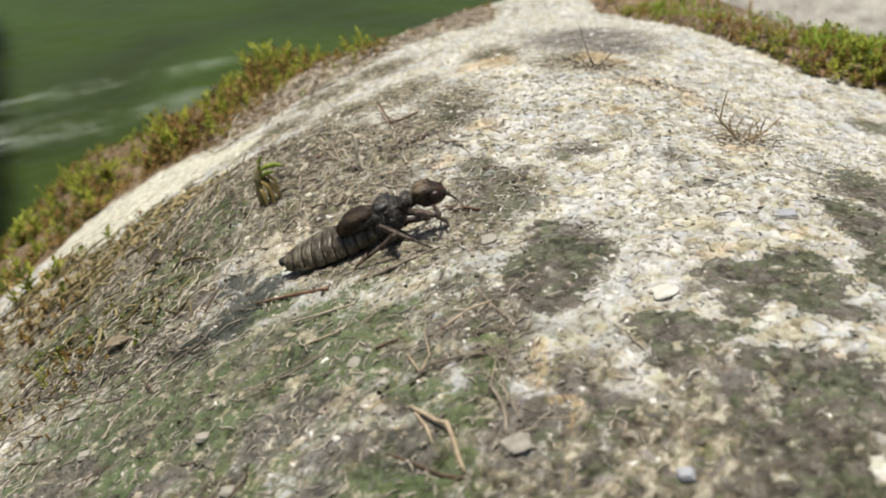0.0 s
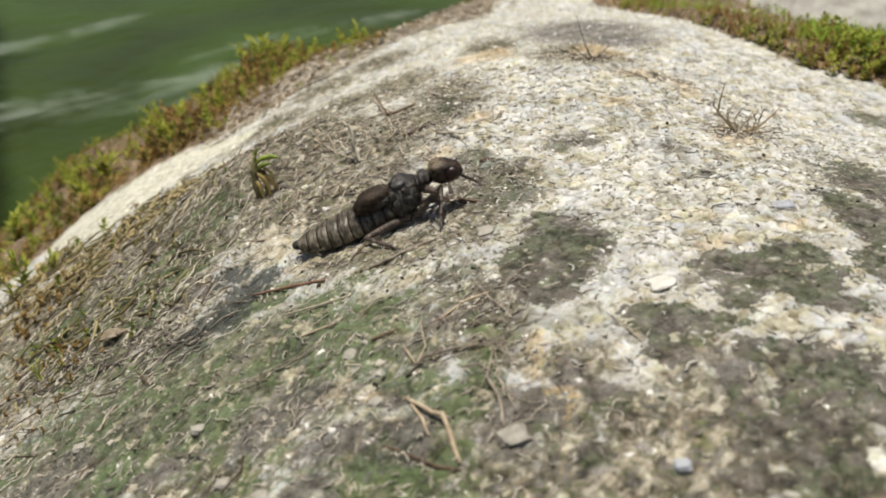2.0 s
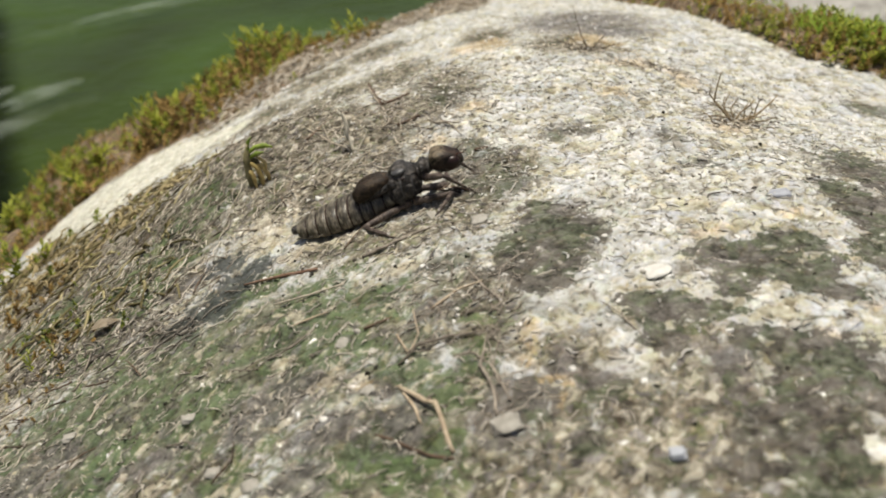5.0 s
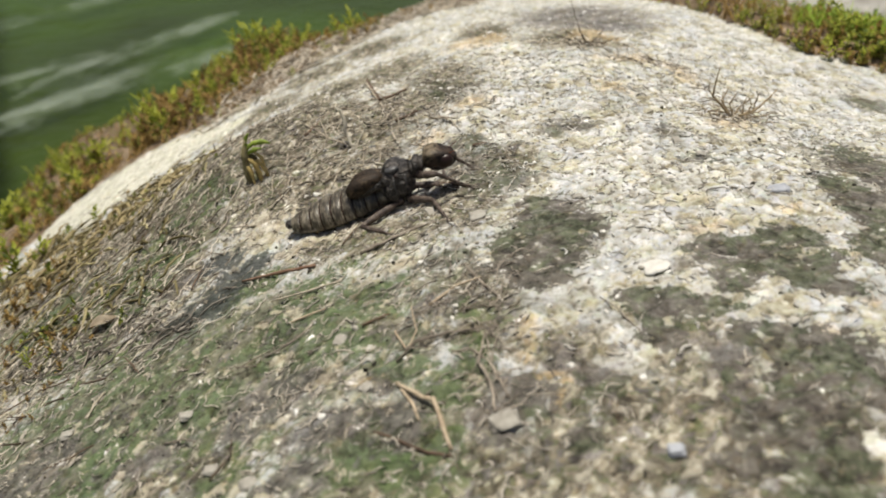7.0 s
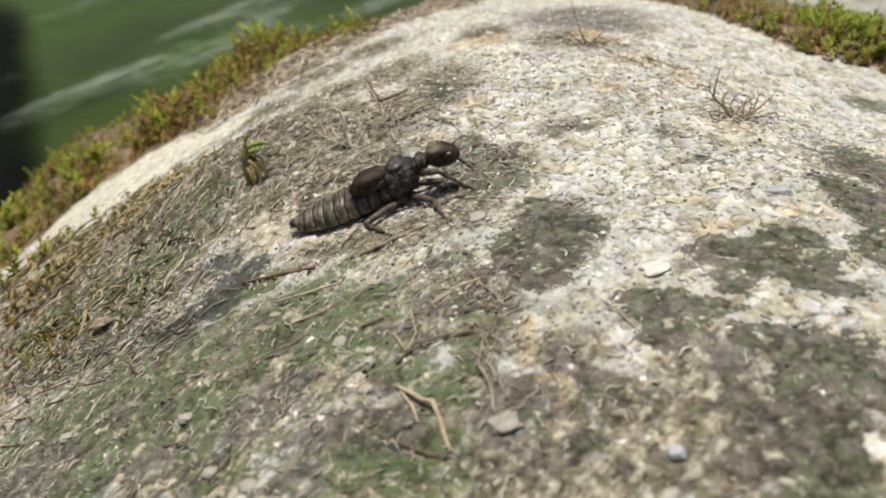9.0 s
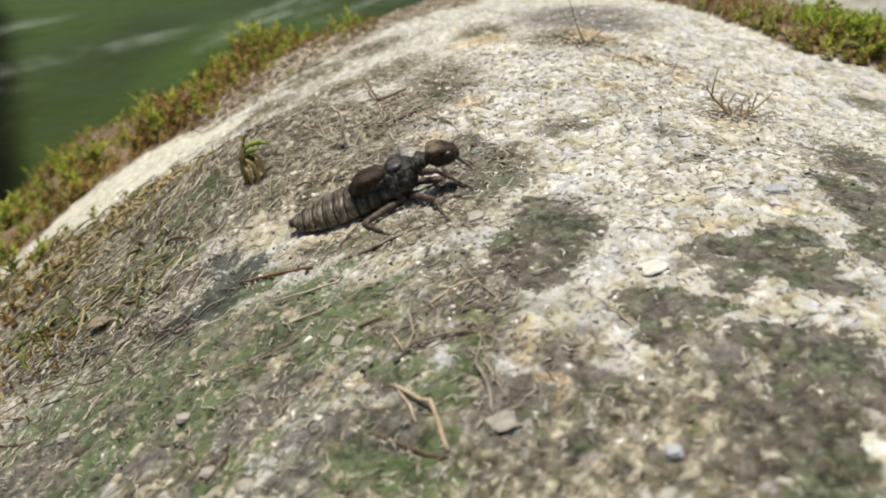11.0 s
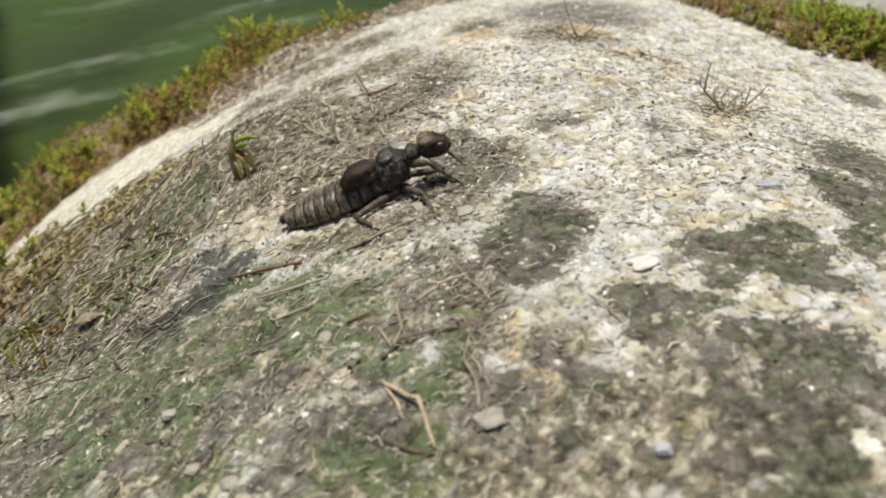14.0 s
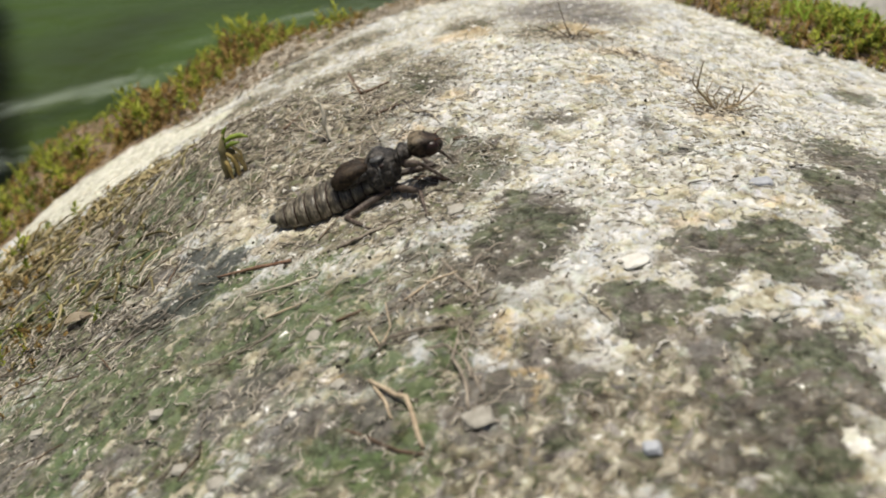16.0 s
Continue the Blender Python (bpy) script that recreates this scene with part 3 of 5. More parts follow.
def strands(name, material, places, label, category, thick=.00022, curl=1.0, seed=1):
    """Thin curled fibres lying on the stone. places: rows of x, y, length, lift."""
    rng = np.random.RandomState(seed)
    P = np.asarray(places)
    n, S = len(P), 6
    head = rng.rand(n) * 6.283
    bend = rng.randn(n) * curl
    wob = rng.randn(n, S) * .5 * curl
    x, y = P[:, 0].copy(), P[:, 1].copy()
    pts = []
    arch = rng.rand(n)
    for k in range(S):
        a = head + bend * k / S + wob[:, k]
        if k:
            x, y = x + np.cos(a) * P[:, 2] / (S - 1), y + np.sin(a) * P[:, 2] / (S - 1)
        z = swell(x, y) + relief(x, y, 1.0) + .0002 + P[:, 3] * (math.sin(math.pi * k / (S - 1)) * arch + (1 - arch) * k / (S - 1))
        pts.append(np.stack([x, y, z], 1))
    pts = np.stack(pts, 1)
    tan = np.gradient(pts, axis=1)
    tan /= np.linalg.norm(tan, axis=2, keepdims=True) + 1e-12
    side = np.cross(tan, (0, 0, 1.0))
    side /= np.linalg.norm(side, axis=2, keepdims=True) + 1e-9
    up = np.cross(side, tan)
    r = (thick * (.5 + rng.rand(n) * 1.1))[:, None, None] * np.interp(np.linspace(0, 1, S), (0, .15, .7, 1), (.6, 1, .9, .25))[None, :, None]
    ring = np.stack([pts + r * (math.cos(a) * side + math.sin(a) * up) for a in (0.5, 2.6, 4.7)], 2)
    verts = ring.reshape(-1, 3)
    base = (np.arange(n) * S * 3)[:, None]
    q = np.array([(3 * k + j, 3 * k + (j + 1) % 3, 3 * k + 3 + (j + 1) % 3, 3 * k + 3 + j) for k in range(S - 1) for j in range(3)])
    ob = mesh_from(name, verts, (base[:, :, None] + q[None]).reshape(-1, 4), material, True)
    return tagged(ob, label, category, kind="stuff")


def crumbs(name, material, places, label, category, seed=1):
    """Small irregular flakes and grains. places: rows of x, y, size, flatness."""
    rng = np.random.RandomState(seed)
    P = np.asarray(places)
    n = len(P)
    a = (np.arange(5) * 1.2566)[None] + rng.rand(n, 5) * .7 + rng.rand(n, 1) * 6.28
    rad = P[:, 2:3] * (.35 + .65 * rng.rand(n, 5))
    z = (swell(P[:, 0], P[:, 1]) + relief(P[:, 0], P[:, 1], 1.0))[:, None]
    lift = P[:, 2:3] * P[:, 3:4]
    dx, dy = rad * np.cos(a), rad * np.sin(a)
    tilt = rng.randn(n, 2) * .25
    low = np.stack([P[:, :1] + dx, P[:, 1:2] + dy, z - .0004 + 0 * dx], 2)
    hz = z + lift * (.5 + .5 * rng.rand(n, 5)) + dx * tilt[:, :1] + dy * tilt[:, 1:]
    high = np.stack([P[:, :1] + dx * .8, P[:, 1:2] + dy * .8, hz], 2)
    mid = np.stack([P[:, :1], P[:, 1:2], z + lift * (.8 + .4 * rng.rand(n, 1))], 2)
    verts = np.concatenate([low, high, mid], 1).reshape(-1, 3)
    f = [(k, (k + 1) % 5, 5 + (k + 1) % 5) for k in range(5)] + [(k, 5 + (k + 1) % 5, 5 + k) for k in range(5)] + [(5 + k, 5 + (k + 1) % 5, 10) for k in range(5)]
    faces = ((np.arange(n) * 11)[:, None, None] + np.array(f)[None]).reshape(-1, 3)
    ob = mesh_from(name, verts, faces, material, False)
    return tagged(ob, label, category, kind="stuff")


rng = np.random.RandomState(11)


def scatter(n, x0, x1, y0, y1, keep):
    """Random places in a stretch of the plan, kept with the chance that keep(x, y) gives."""
    x, y = x0 + (x1 - x0) * rng.rand(n), y0 + (y1 - y0) * rng.rand(n)
    k = rng.rand(n) < keep(x, y)
    return x[k], y[k]


def sprigs(name, material, xy, lo, hi, seed, label, lean=(.0, .0), sink=0.0, **kw):
    v, f = sprig(seed, **kw)
    px, py = np.asarray(xy[0]), np.asarray(xy[1])
    ground = swell(px, py) + relief(px, py, 1.0) - sink
    big = (.30 + 1.4 * vnoise(px, py, .03, 1) ** 1.5) * np.interp(px, (-.11, -.05, .0, .1), (1, .55, .5, 1))
    rows = [(x, y, z, rng.rand() * 6.28, (lean[0] + rng.randn() * .35, lean[1] + rng.randn() * .35), (lo + (hi - lo) * rng.rand() ** 1.5) * k) for x, y, z, k in zip(px, py, ground, big)]
    return grow(name, material, v, f, rows, label, "moss")


def on_rim(x, y):
    a, b = inner(x), rim(x) + .015
    u = (y - a) / (b - a)
    return np.where((u > 0) & (u < 1), np.clip(.25 + u * 2.5, 0, 1) * np.clip(vnoise(x, y, .022, 3) * 5 - 1.6, .06, 1), 0)


def tufts(x, y):
    """Where the shoots on the rim stand in clumps."""
    return np.clip(vnoise(x, y, .016, 5) * 4 - 1.5, 0, 1) * np.interp(x, (-.13, -.07, -.02), (1, .8, .45))


sprigs("moss_bank", MOSS, scatter(9000, -.45, .0, .15, .54, lambda x, y: on_rim(x, y) * np.where(vnoise(x, y, .03, 2) > np.interp(x, (-.22, -.13), (.12, .50)), .8, .12)), .32, .85, 3, "green moss shoots along the far rim of the boulder", leaves=14, height=.0075, length=.0036, width=.0009)
sprigs("moss_bank", MOSS_BROWN, scatter(9000, -.45, .03, .15, .54, lambda x, y: np.clip(on_rim(x, y) * 1.2 + .25 * (on_rim(x, y) > 0), 0, 1) * np.interp(x, (-.22, -.14), (.45, 1))), .30, .85, 5,
       "withered brown moss along the far rim of the boulder", leaves=15, height=.0070, length=.0034, width=.0007)
sprigs("moss_bank", MOSS, scatter(2600, -.45, .0, .17, .54, lambda x, y: (on_rim(x, y) > .1) * tufts(x, y)), .65, 1.2, 4, "taller lime-green moss shoots in clumps along the rim", leaves=13, height=.0095, length=.0046, width=.0010, droop=.1)
sprigs("moss_bank", MOSS_BROWN, scatter(2400, -.45, .03, .17, .54, lambda x, y: (on_rim(x, y) > .1) * tufts(x + .02, y)), .6, 1.1, 6, "taller rust-brown moss shoots in clumps along the rim", leaves=13, height=.0090, length=.0042, width=.0008)


def on_right(x, y):
    d = y - crest(x) - .012 * (vnoise(x, y, .02, 2) - .5)
    return np.where((d > 0) & (d < .20) & (x > .10), np.clip(1.1 - d / .16, .15, 1) * np.clip(vnoise(x, y, .03, 5) * 4 - .6, .25, 1), 0)


sprigs("moss_bank", MOSS, scatter(7000, .09, .36, .08, .5, lambda x, y: on_right(x, y) * np.where(vnoise(x, y, .03, 6) > .42, 1, .22)), .45, 1.1, 8, "bright green moss beside the boulder's crest", leaves=14, length=.0030, width=.0006)
sprigs("moss_bank", MOSS_BROWN, scatter(9500, .09, .36, .08, .5, on_right), .35, .8, 9, "brown withered moss beside the boulder's crest")
GRASS = plain("grass_green", (0.13, 0.22, 0.02), (0.36, 0.50, 0.06), 120, 0.5, 0.3, 0, 0.5, 0.4)
sprigs("grass", GRASS, scatter(9000, .11, .36, .08, .45, lambda x, y: on_right(x, y) * (vnoise(x, y, .035, 4) > .40) * (y > crest(x) + .008)), .4, 1.0, 10, "short bright green grass among the moss", leaves=7, height=.0015, length=.0085, width=.00032, droop=-.6)

# Litter on the near slopes.
def litter_zone(x, y):
    return np.clip(blobs(x, y, LITTER) * 1.5 - .25, 0, 1) * np.where(blobs(x, y, DARKEST) > .55, .15, 1)


LITTER = [(-0.105, 0.012, 0.035, 0.06), (-0.07, -0.003, 0.0239, 0.016), (-0.104, 0.07, 0.06, 0.055), (-0.071, 0.055, 0.0323, 0.045), (-0.019, 0.041, 0.022, 0.02),
          (-0.03, 0.03, 0.017, 0.0142), (-0.021, 0.031, 0.0153, 0.0114), (0.082, 0.053, 0.01, 0.016), (-0.003, 0.006, 0.0121, 0.0176), (0.004, -0.06, 0.0088, 0.0103)]
x, y = scatter(10500, -.2, .1, -.06, .2, litter_zone)
strands("litter", LITTER_M, np.stack([x, y, .002 + .008 * rng.rand(len(x)) ** 2.5, .0010 * rng.rand(len(x))], 1), "curled dry plant fibres lying on the stone", "litter", .00012, 1.0, 2)
x, y = scatter(6200, -.1, .1, -.115, .12, lambda x, y: np.where(x < .02, .75, .3) * np.where(blobs(x, y, DARKEST) > .45, .2, 1))
strands("litter", FIBRE, np.stack([x, y, .0015 + .004 * rng.rand(len(x)) ** 2, .0006 * rng.rand(len(x))], 1), "short dry fibres caught in the lichen", "litter", .00013, 1.2, 3)
x, y = scatter(450, -.17, -.06, -.04, .14, lambda x, y: np.clip(blobs(x, y, LITTER[:4]) * 2 - .6, 0, 1) * (x < -.085))
sprigs("moss_patch", MOSS_BROWN, (x, y), .25, .65, 21, "flattened brown moss on the shaded slope", sink=.001)
x, y = scatter(550, -.17, -.06, -.04, .14, lambda x, y: np.clip(blobs(x, y, LITTER[:4]) * 2 - .6, 0, 1) * (vnoise(x, y, .02, 6) > .5))
sprigs("moss_patch", MOSS, (x, y), .4, .9, 22, "small green moss shoots on the shaded slope", sink=.001)

x, y = scatter(480, -.112, -.042, -.03, .012, lambda x, y: np.clip(blobs(x, y, [(-.100, -.002, .010, .008), (-.087, -.0045, .011, .008), (-.073, -.0105, .011, .008), (-.060, -.0185, .010, .006), (-.049, -.025, .007, .004)]) * 1.6 - .3, 0, 1) * (x < -.045))
strands("litter", FIBRE, np.stack([x, y, .004 + .011 * rng.rand(len(x)) ** 2, .0014 * rng.rand(len(x))], 1), "matted grey fibres on the green stone", "litter", .00019, 1.0, 12)

x, y = scatter(1250, -.18, -.060, -.02, .16, lambda x, y: np.clip(blobs(x, y, [(-.115, .02, .022, .035), (-.14, .085, .03, .045), (-.115, -.01, .012, .015), (-.092, .050, .022, .030), (-.085, .020, .016, .014), (-.11, .095, .03, .03)]) * 1.8 - .4, 0, 1) * np.clip(vnoise(x, y, .018, 2) * 3 - .7, .1, 1) * (strip(x, y) < .3))
strands("moss_patch", OLIVE, np.stack([x, y, .005 + .013 * rng.rand(len(x)) ** 2, .0026 * rng.rand(len(x))], 1), "curled olive moss stems on the shaded slope", "moss", .00032, 1.2, 31)

for at in ((.0796, .0411, .012, .010), (.0527, .1247, .016, .012), (.0700, .1000, .014, .008)):
    x, y = scatter(420, at[0] - .025, at[0] + .025, at[1] - .025, at[1] + .025, lambda x, y: np.clip(blobs(x, y, [at]) * 2 - .8, 0, 1))
    strands("litter", LITTER_M, np.stack([x, y, .003 + .006 * rng.rand(len(x)) ** 2, .002 * rng.rand(len(x))], 1), "dry brown fibres gathered at a sprig's foot", "litter", .00018, 1.2, 17)

x, y = scatter(1500, -.012, .022, -.095, -.035, lambda x, y: np.clip(blobs(x, y, [(.009, -.052, .008, .010), (.007, -.066, .006, .010), (.012, -.078, .004, .010), (.001, -.060, .007, .006)]) * 1.8 - .5, 0, 1) * .22)
strands("litter", TWIG_DULL, np.stack([x, y, .004 + .009 * rng.rand(len(x)) ** 2, .0014 * rng.rand(len(x))], 1), "tangle of thin brown stems on the stone", "litter", .00010, .8, 19)

x, y = scatter(1500, -.135, -.045, -.01, .13, lambda x, y: np.clip(blobs(x, y, [(-.075, .050, .026, .036), (-.105, .085, .024, .036), (-.06, .085, .02, .03), (-.085, .012, .03, .016)]) * 1.6 - .4, 0, 1) * (strip(x, y) < .3) * .6)
strands("litter", LITTER_M, np.stack([x, y, .003 + .009 * rng.rand(len(x)) ** 2, .0016 * rng.rand(len(x))], 1), "pale dry fibres strewn below the white ledge", "litter", .00016, 1.1, 23)

x, y = scatter(1500, -.17, -.08, .02, .14, lambda x, y: np.clip(blobs(x, y, [(-.145, .105, .014, .022), (-.125, .085, .016, .022), (-.108, .082, .014, .022), (-.095, .095, .012, .018)]) * 1.8 - .5, 0, 1) * (strip(x, y) < .35) * .55)
strands("moss_patch", MATTED, np.stack([x, y, .006 + .012 * rng.rand(len(x)) ** 2, .0034 * rng.rand(len(x))], 1), "matted brown moss stems along the foot of the ledge", "moss", .00042, 1.3, 29)

# Flakes of crust on the stone.
CRUST = plain("crust_flakes", (0.40, 0.37, 0.31), (0.68, 0.66, 0.61), 500, 0.9, 0.2, 0, 0.4)
GRAIN = plain("dark_grains", (0.030, 0.027, 0.020), (0.24, 0.21, 0.16), 500, 0.9, 0.2, 0, 0.5)


def off_dark(x, y):
    return np.where(np.maximum(blobs(x, y, DARKEST), blobs(x, y, GREEN) * .8) > .45, .03, 1.0) * np.clip((y + .09) / .05, 0.02, 1)


def fade(x, y):
    return np.clip((.17 - y) / .12, 0, 1) * np.clip((.16 - x) / .06, 0, 1)


x, y = scatter(4500, -.04, .16, -.12, .17, lambda x, y: fade(x, y) * off_dark(x, y) * np.clip((x + .03) / .05, .1, 1))
crumbs("lichen_flakes", CRUST, np.stack([x, y, .0004 + .0009 * rng.rand(len(x)) ** 2, .10 + .25 * rng.rand(len(x))], 1), "white and cream flakes of crusty lichen", "lichen", 4)
x, y = scatter(4500, -.04, .16, -.08, .17, lambda x, y: fade(x, y) * off_dark(x, y) * np.clip((x + .03) / .05, .1, 1))
strands("lichen_flakes", CRUST, np.stack([x, y, .001 + .0028 * rng.rand(len(x)) ** 2, .0003 * rng.rand(len(x))], 1), "curled pale lobes of crusty lichen", "lichen", .00018, 1.6, 6)
x, y = scatter(1300, -.08, .22, .08, .36, lambda x, y: np.clip((y - .07) / .06, 0, 1) * (y < rim(x) - .08))
crumbs("lichen_flakes", CRUST, np.stack([x, y, .0005 + .0012 * rng.rand(len(x)) ** 2, .08 + .18 * rng.rand(len(x))], 1), "white flakes of crusty lichen on the boulder's crest", "lichen", 14)
x, y = scatter(2400, -.09, .1, -.12, .1, lambda x, y: np.where(x < .015, .8, .25))
crumbs("stone_grains", GRAIN, np.stack([x, y, .0003 + .0005 * rng.rand(len(x)) ** 2, .3 + .4 * rng.rand(len(x))], 1), "dark grains of soil and dead lichen", "grit", 5)
x, y = scatter(3600, -.10, .03, .14, .40, lambda x, y: np.where((y > inner(x) - .012) & (y < inner(x) + .07), np.clip((x + .115) / .05, 0, 1), 0))
strands("litter", LITTER_M, np.stack([x, y, .005 + .012 * rng.rand(len(x)) ** 2, .003 * rng.rand(len(x))], 1), "dry brown fibres below the moss on the rim", "litter", .0003, 1.0, 7)


# ---------------------------------------------------------------- twigs, pebbles and single tufts
def tube(bm, pts, radii, n=7, wob=.0):
    """A round, slightly knotty stem through the given points."""
    pts = [Vector(p) for p in pts]
    fine, rad = [], []
    for k in range(len(pts) - 1):
        for s in range(4):
            u = s / 4
            fine.append(pts[k].lerp(pts[k + 1], u) + Vector([random.uniform(-wob, wob) for _ in range(3)]))
            rad.append((radii[k] + (radii[k + 1] - radii[k]) * u) * random.uniform(.88, 1.14))
    fine.append(pts[-1])
    rad.append(radii[-1])
    rings = []
    for k, p in enumerate(fine):
        d = (fine[min(k + 1, len(fine) - 1)] - fine[max(k - 1, 0)]).normalized()
        s = d.cross(Vector((.12, .2, 1))).normalized()
        u = s.cross(d)
        rings.append([bm.verts.new(p + rad[k] * (math.cos(6.2832 * j / n) * s + math.sin(6.2832 * j / n) * u)) for j in range(n)])
    for a, b in zip(rings, rings[1:]):
        for j in range(n):
            bm.faces.new((a[j], a[(j + 1) % n], b[(j + 1) % n], b[j]))
    bm.faces.new(rings[0])
    bm.faces.new(rings[-1])


def lying(points, lift):
    return [(x, y, top(x, y) + (lift[k] if isinstance(lift, (list, tuple)) else lift)) for k, (x, y) in enumerate(points)]


def twig(stem, radii, material, label, branches=(), lift=.0005, name="twig"):
    """A fallen twig: a stem, and each side shoot as a part of its own."""
    root = new(name)
    x, y = stem[0]
    root.location = (x, y, top(x, y))
    inv = Matrix.Translation(-root.location)
    bm = bmesh.new()
    radii = [r * 1.4 for r in radii]
    tube(bm, lying(stem, lift), radii, wob=radii[0] * .35)
    bm.transform(inv)
    part("stem", bm, material, root)
    for pts, r, l in branches:
        bm = bmesh.new()
        tube(bm, lying(pts, l), [q * 1.4 for q in r], 6, r[0] * .35)
        bm.transform(inv)
        part("shoot", bm, material, root)
    return tagged(root, label, "twig", "fallen twigs")


twig([(-.043, -.0123), (-.0331, -.0182), (-.0248, -.0225)], (.00018, .00028, .00024), TWIG_RUST, "thin reddish-brown twig lying on the grey patch")
twig([(-.0149, -.0241), (-.0082, -.0217), (-.0016, -.0195), (.0043, -.0202)], (.0003, .00024, .0002, .00012), TWIG_DULL, "slender tan stick lying beside the nymph", lift=.0004)
twig([(-.0055, -.0753), (-.001, -.081), (.0006, -.0818), (.0032, -.0928)], (.00024, .00028, .0003, .00024), TWIG_TAN, "forked tan twig lying on the green stone",
     [([(-.0045, -.0768), (-.0027, -.0808), (-.0016, -.0857)], (.00022, .0002, .00014), .0003)], lift=[.0004, .0010, .0011, .0005])
twig([(-.0041, -.0667), (-.0062, -.0609)], (.00012, .00016), TWIG_TAN, "short pale sprig of dry stem", [([(-.0038, -.0669), (-.0024, -.0638), (-.0034, -.0588)], (.00012, .00012, .00008), [.0003, .0012, .0030])])
twig([(.0007, .0056), (.0046, .0012), (.0084, -.0032)], (.0002, .0003, .0002), TWIG, "short dark twig under the nymph", lift=.0003)
twig([(-.0204, .0825), (-.0143, .0595), (-.0078, .0674)], (.0002, .00025, .00014), TWIG_GREY, "grey bent twig on the litter", [([(-.0143, .0595), (-.004, .062)], (.0002, .0001), .0004)], lift=[.0026, .0006, .002])
twig([(-.01, .0469), (-.004, .0507)], (.0003, .0002), TWIG, "small dark twig on the litter")
twig([(.0121, -.0839), (.0099, -.075), (.0111, -.0693)], (.00015, .00015, .0001), TWIG_DULL, "thin crooked brown stem lying on grey stone", [([(.0099, -.075), (.0068, -.071), (.0035, -.0705)], (.00016, .00014, .0001), .0004)])
twig([(-.0349, .0477), (-.0304, .0578)], (.00025, .00015), TWIG, "small dark twig on the litter")
twig([(.0316, -.0678), (.0288, -.062)], (.0001, .00007), TWIG_DULL, "thin brown stem at the edge of a patch", [([(.0316, -.0678), (.034, -.072)], (.00012, .00007), .0002)])
twig([(-.0088, -.0843), (0, -.0925), (.0033, -.0943)], (.00018, .00025, .0002), TWIG, "thin dark stem lying across the green stone", lift=.0002)
twig([(.01, .022), (.0134, .023)], (.00025, .00015), TWIG, "small dark twig beside the nymph's head")
twig([(-0.0693, -0.0351), (-0.0701, -0.0403), (-0.0696, -0.0460)], (.00014, .00018, .00012), TWIG_GREY, "thin grey stem lying over the green stone")


twig([(0.0099, -0.0866), (0.0096, -0.0807), (0.0078, -0.0745), (0.0092, -0.0676)], (.0002, .0002, .00018, .0001), TWIG_DULL, "long crooked tan stem lying on grey stone", lift=[.0003, .0008, .0006, .0004])
twig([(-0.0001, -0.0552), (0.0040, -0.0515), (0.0091, -0.0502)], (.0002, .0002, .00012), TWIG_TAN, "thin tan stem lying on the stone")
twig([(-0.0057, -0.0690), (-0.0025, -0.0665), (0.0028, -0.0657), (0.0085, -0.0661)], (.00016, .00022, .0002, .0001), TWIG_DULL, "thin bent brown stem on the stone", lift=[.0003, .0009, .0007, .0003])
twig([(-0.0329, -0.0321), (-0.0250, -0.0331), (-0.0179, -0.0343)], (.00014, .0002, .00014), TWIG_GREY, "slender grey stem lying across the green stone")
twig([(0.0062, -0.0447), (0.0091, -0.0512), (0.0118, -0.0569)], (.00016, .0002, .00012), TWIG_DULL, "thin brown stem beside a dark patch")
twig([(-0.0277, -0.0439), (-0.0242, -0.0445), (-0.0204, -0.0436)], (.00014, .00018, .0001), TWIG_TAN, "thin pale stem on the green stone")
twig([(-0.0124, -0.0553), (-0.0073, -0.0546)], (.0002, .00012), TWIG, "short dark stem on the green stone")
twig([(-0.0211, 0.0973), (-0.0151, 0.0630), (-0.0071, 0.0654)], (.0003, .00034, .00016), TWIG, "dark bent twig on the litter", lift=[.003, .0008, .0022])
twig([(-0.0357, 0.0551), (-0.0284, 0.0448), (-0.0220, 0.0378)], (.0002, .00026, .0002), TWIG_GREY, "long grey twig on the litter", [([(-0.0284, 0.0448), (-0.0313, 0.0527)], (.00018, .0001), [.0006, .002])])


STALK = plain("pale_stalk", (0.40, 0.35, 0.26), (0.74, 0.69, 0.57), 300, 0.8, 0.2, .0001, .1)


def spray(x, y, stems, material, label, name="dry_sprig"):
    """A small dry plant standing on the stone: thin stems that rise from one foot and fork."""
    root = new(name)
    root.location = (x, y, top(x, y))
    for dx, dy, dz, r in stems:
        bm = bmesh.new()
        tube(bm, [(0, 0, -.0005), (dx * .45, dy * .45, dz * .3), (dx * .85, dy * .85, dz * .8), (dx, dy, dz)], (r * .8, r * .65, r * .5, r * .3), 6, r * .9)
        part("stem", bm, material, root)
    return tagged(root, label, "dry plant", "dry sprigs")


def bush(x, y, paths, label, k=.001, name="dry_sprig", category="dry plant", group="dry sprigs", pieces="stem"):
    """A small plant standing on the stone: each bent stem or blade a part. paths: a material, the points and the thickness along them, in millimetres."""
    root = new(name)
    root.location = (x, y, top(x, y))
    for material, pts, radii in paths:
        bm = bmesh.new()
        tube(bm, [(a * k, b * k, c * k) for a, b, c in pts], [r * .001 * (1.35 if pieces == "blade" else 1.05) for r in radii], 6, .00008)
        part(pieces, bm, material, root)
    return tagged(root, label, category, group)


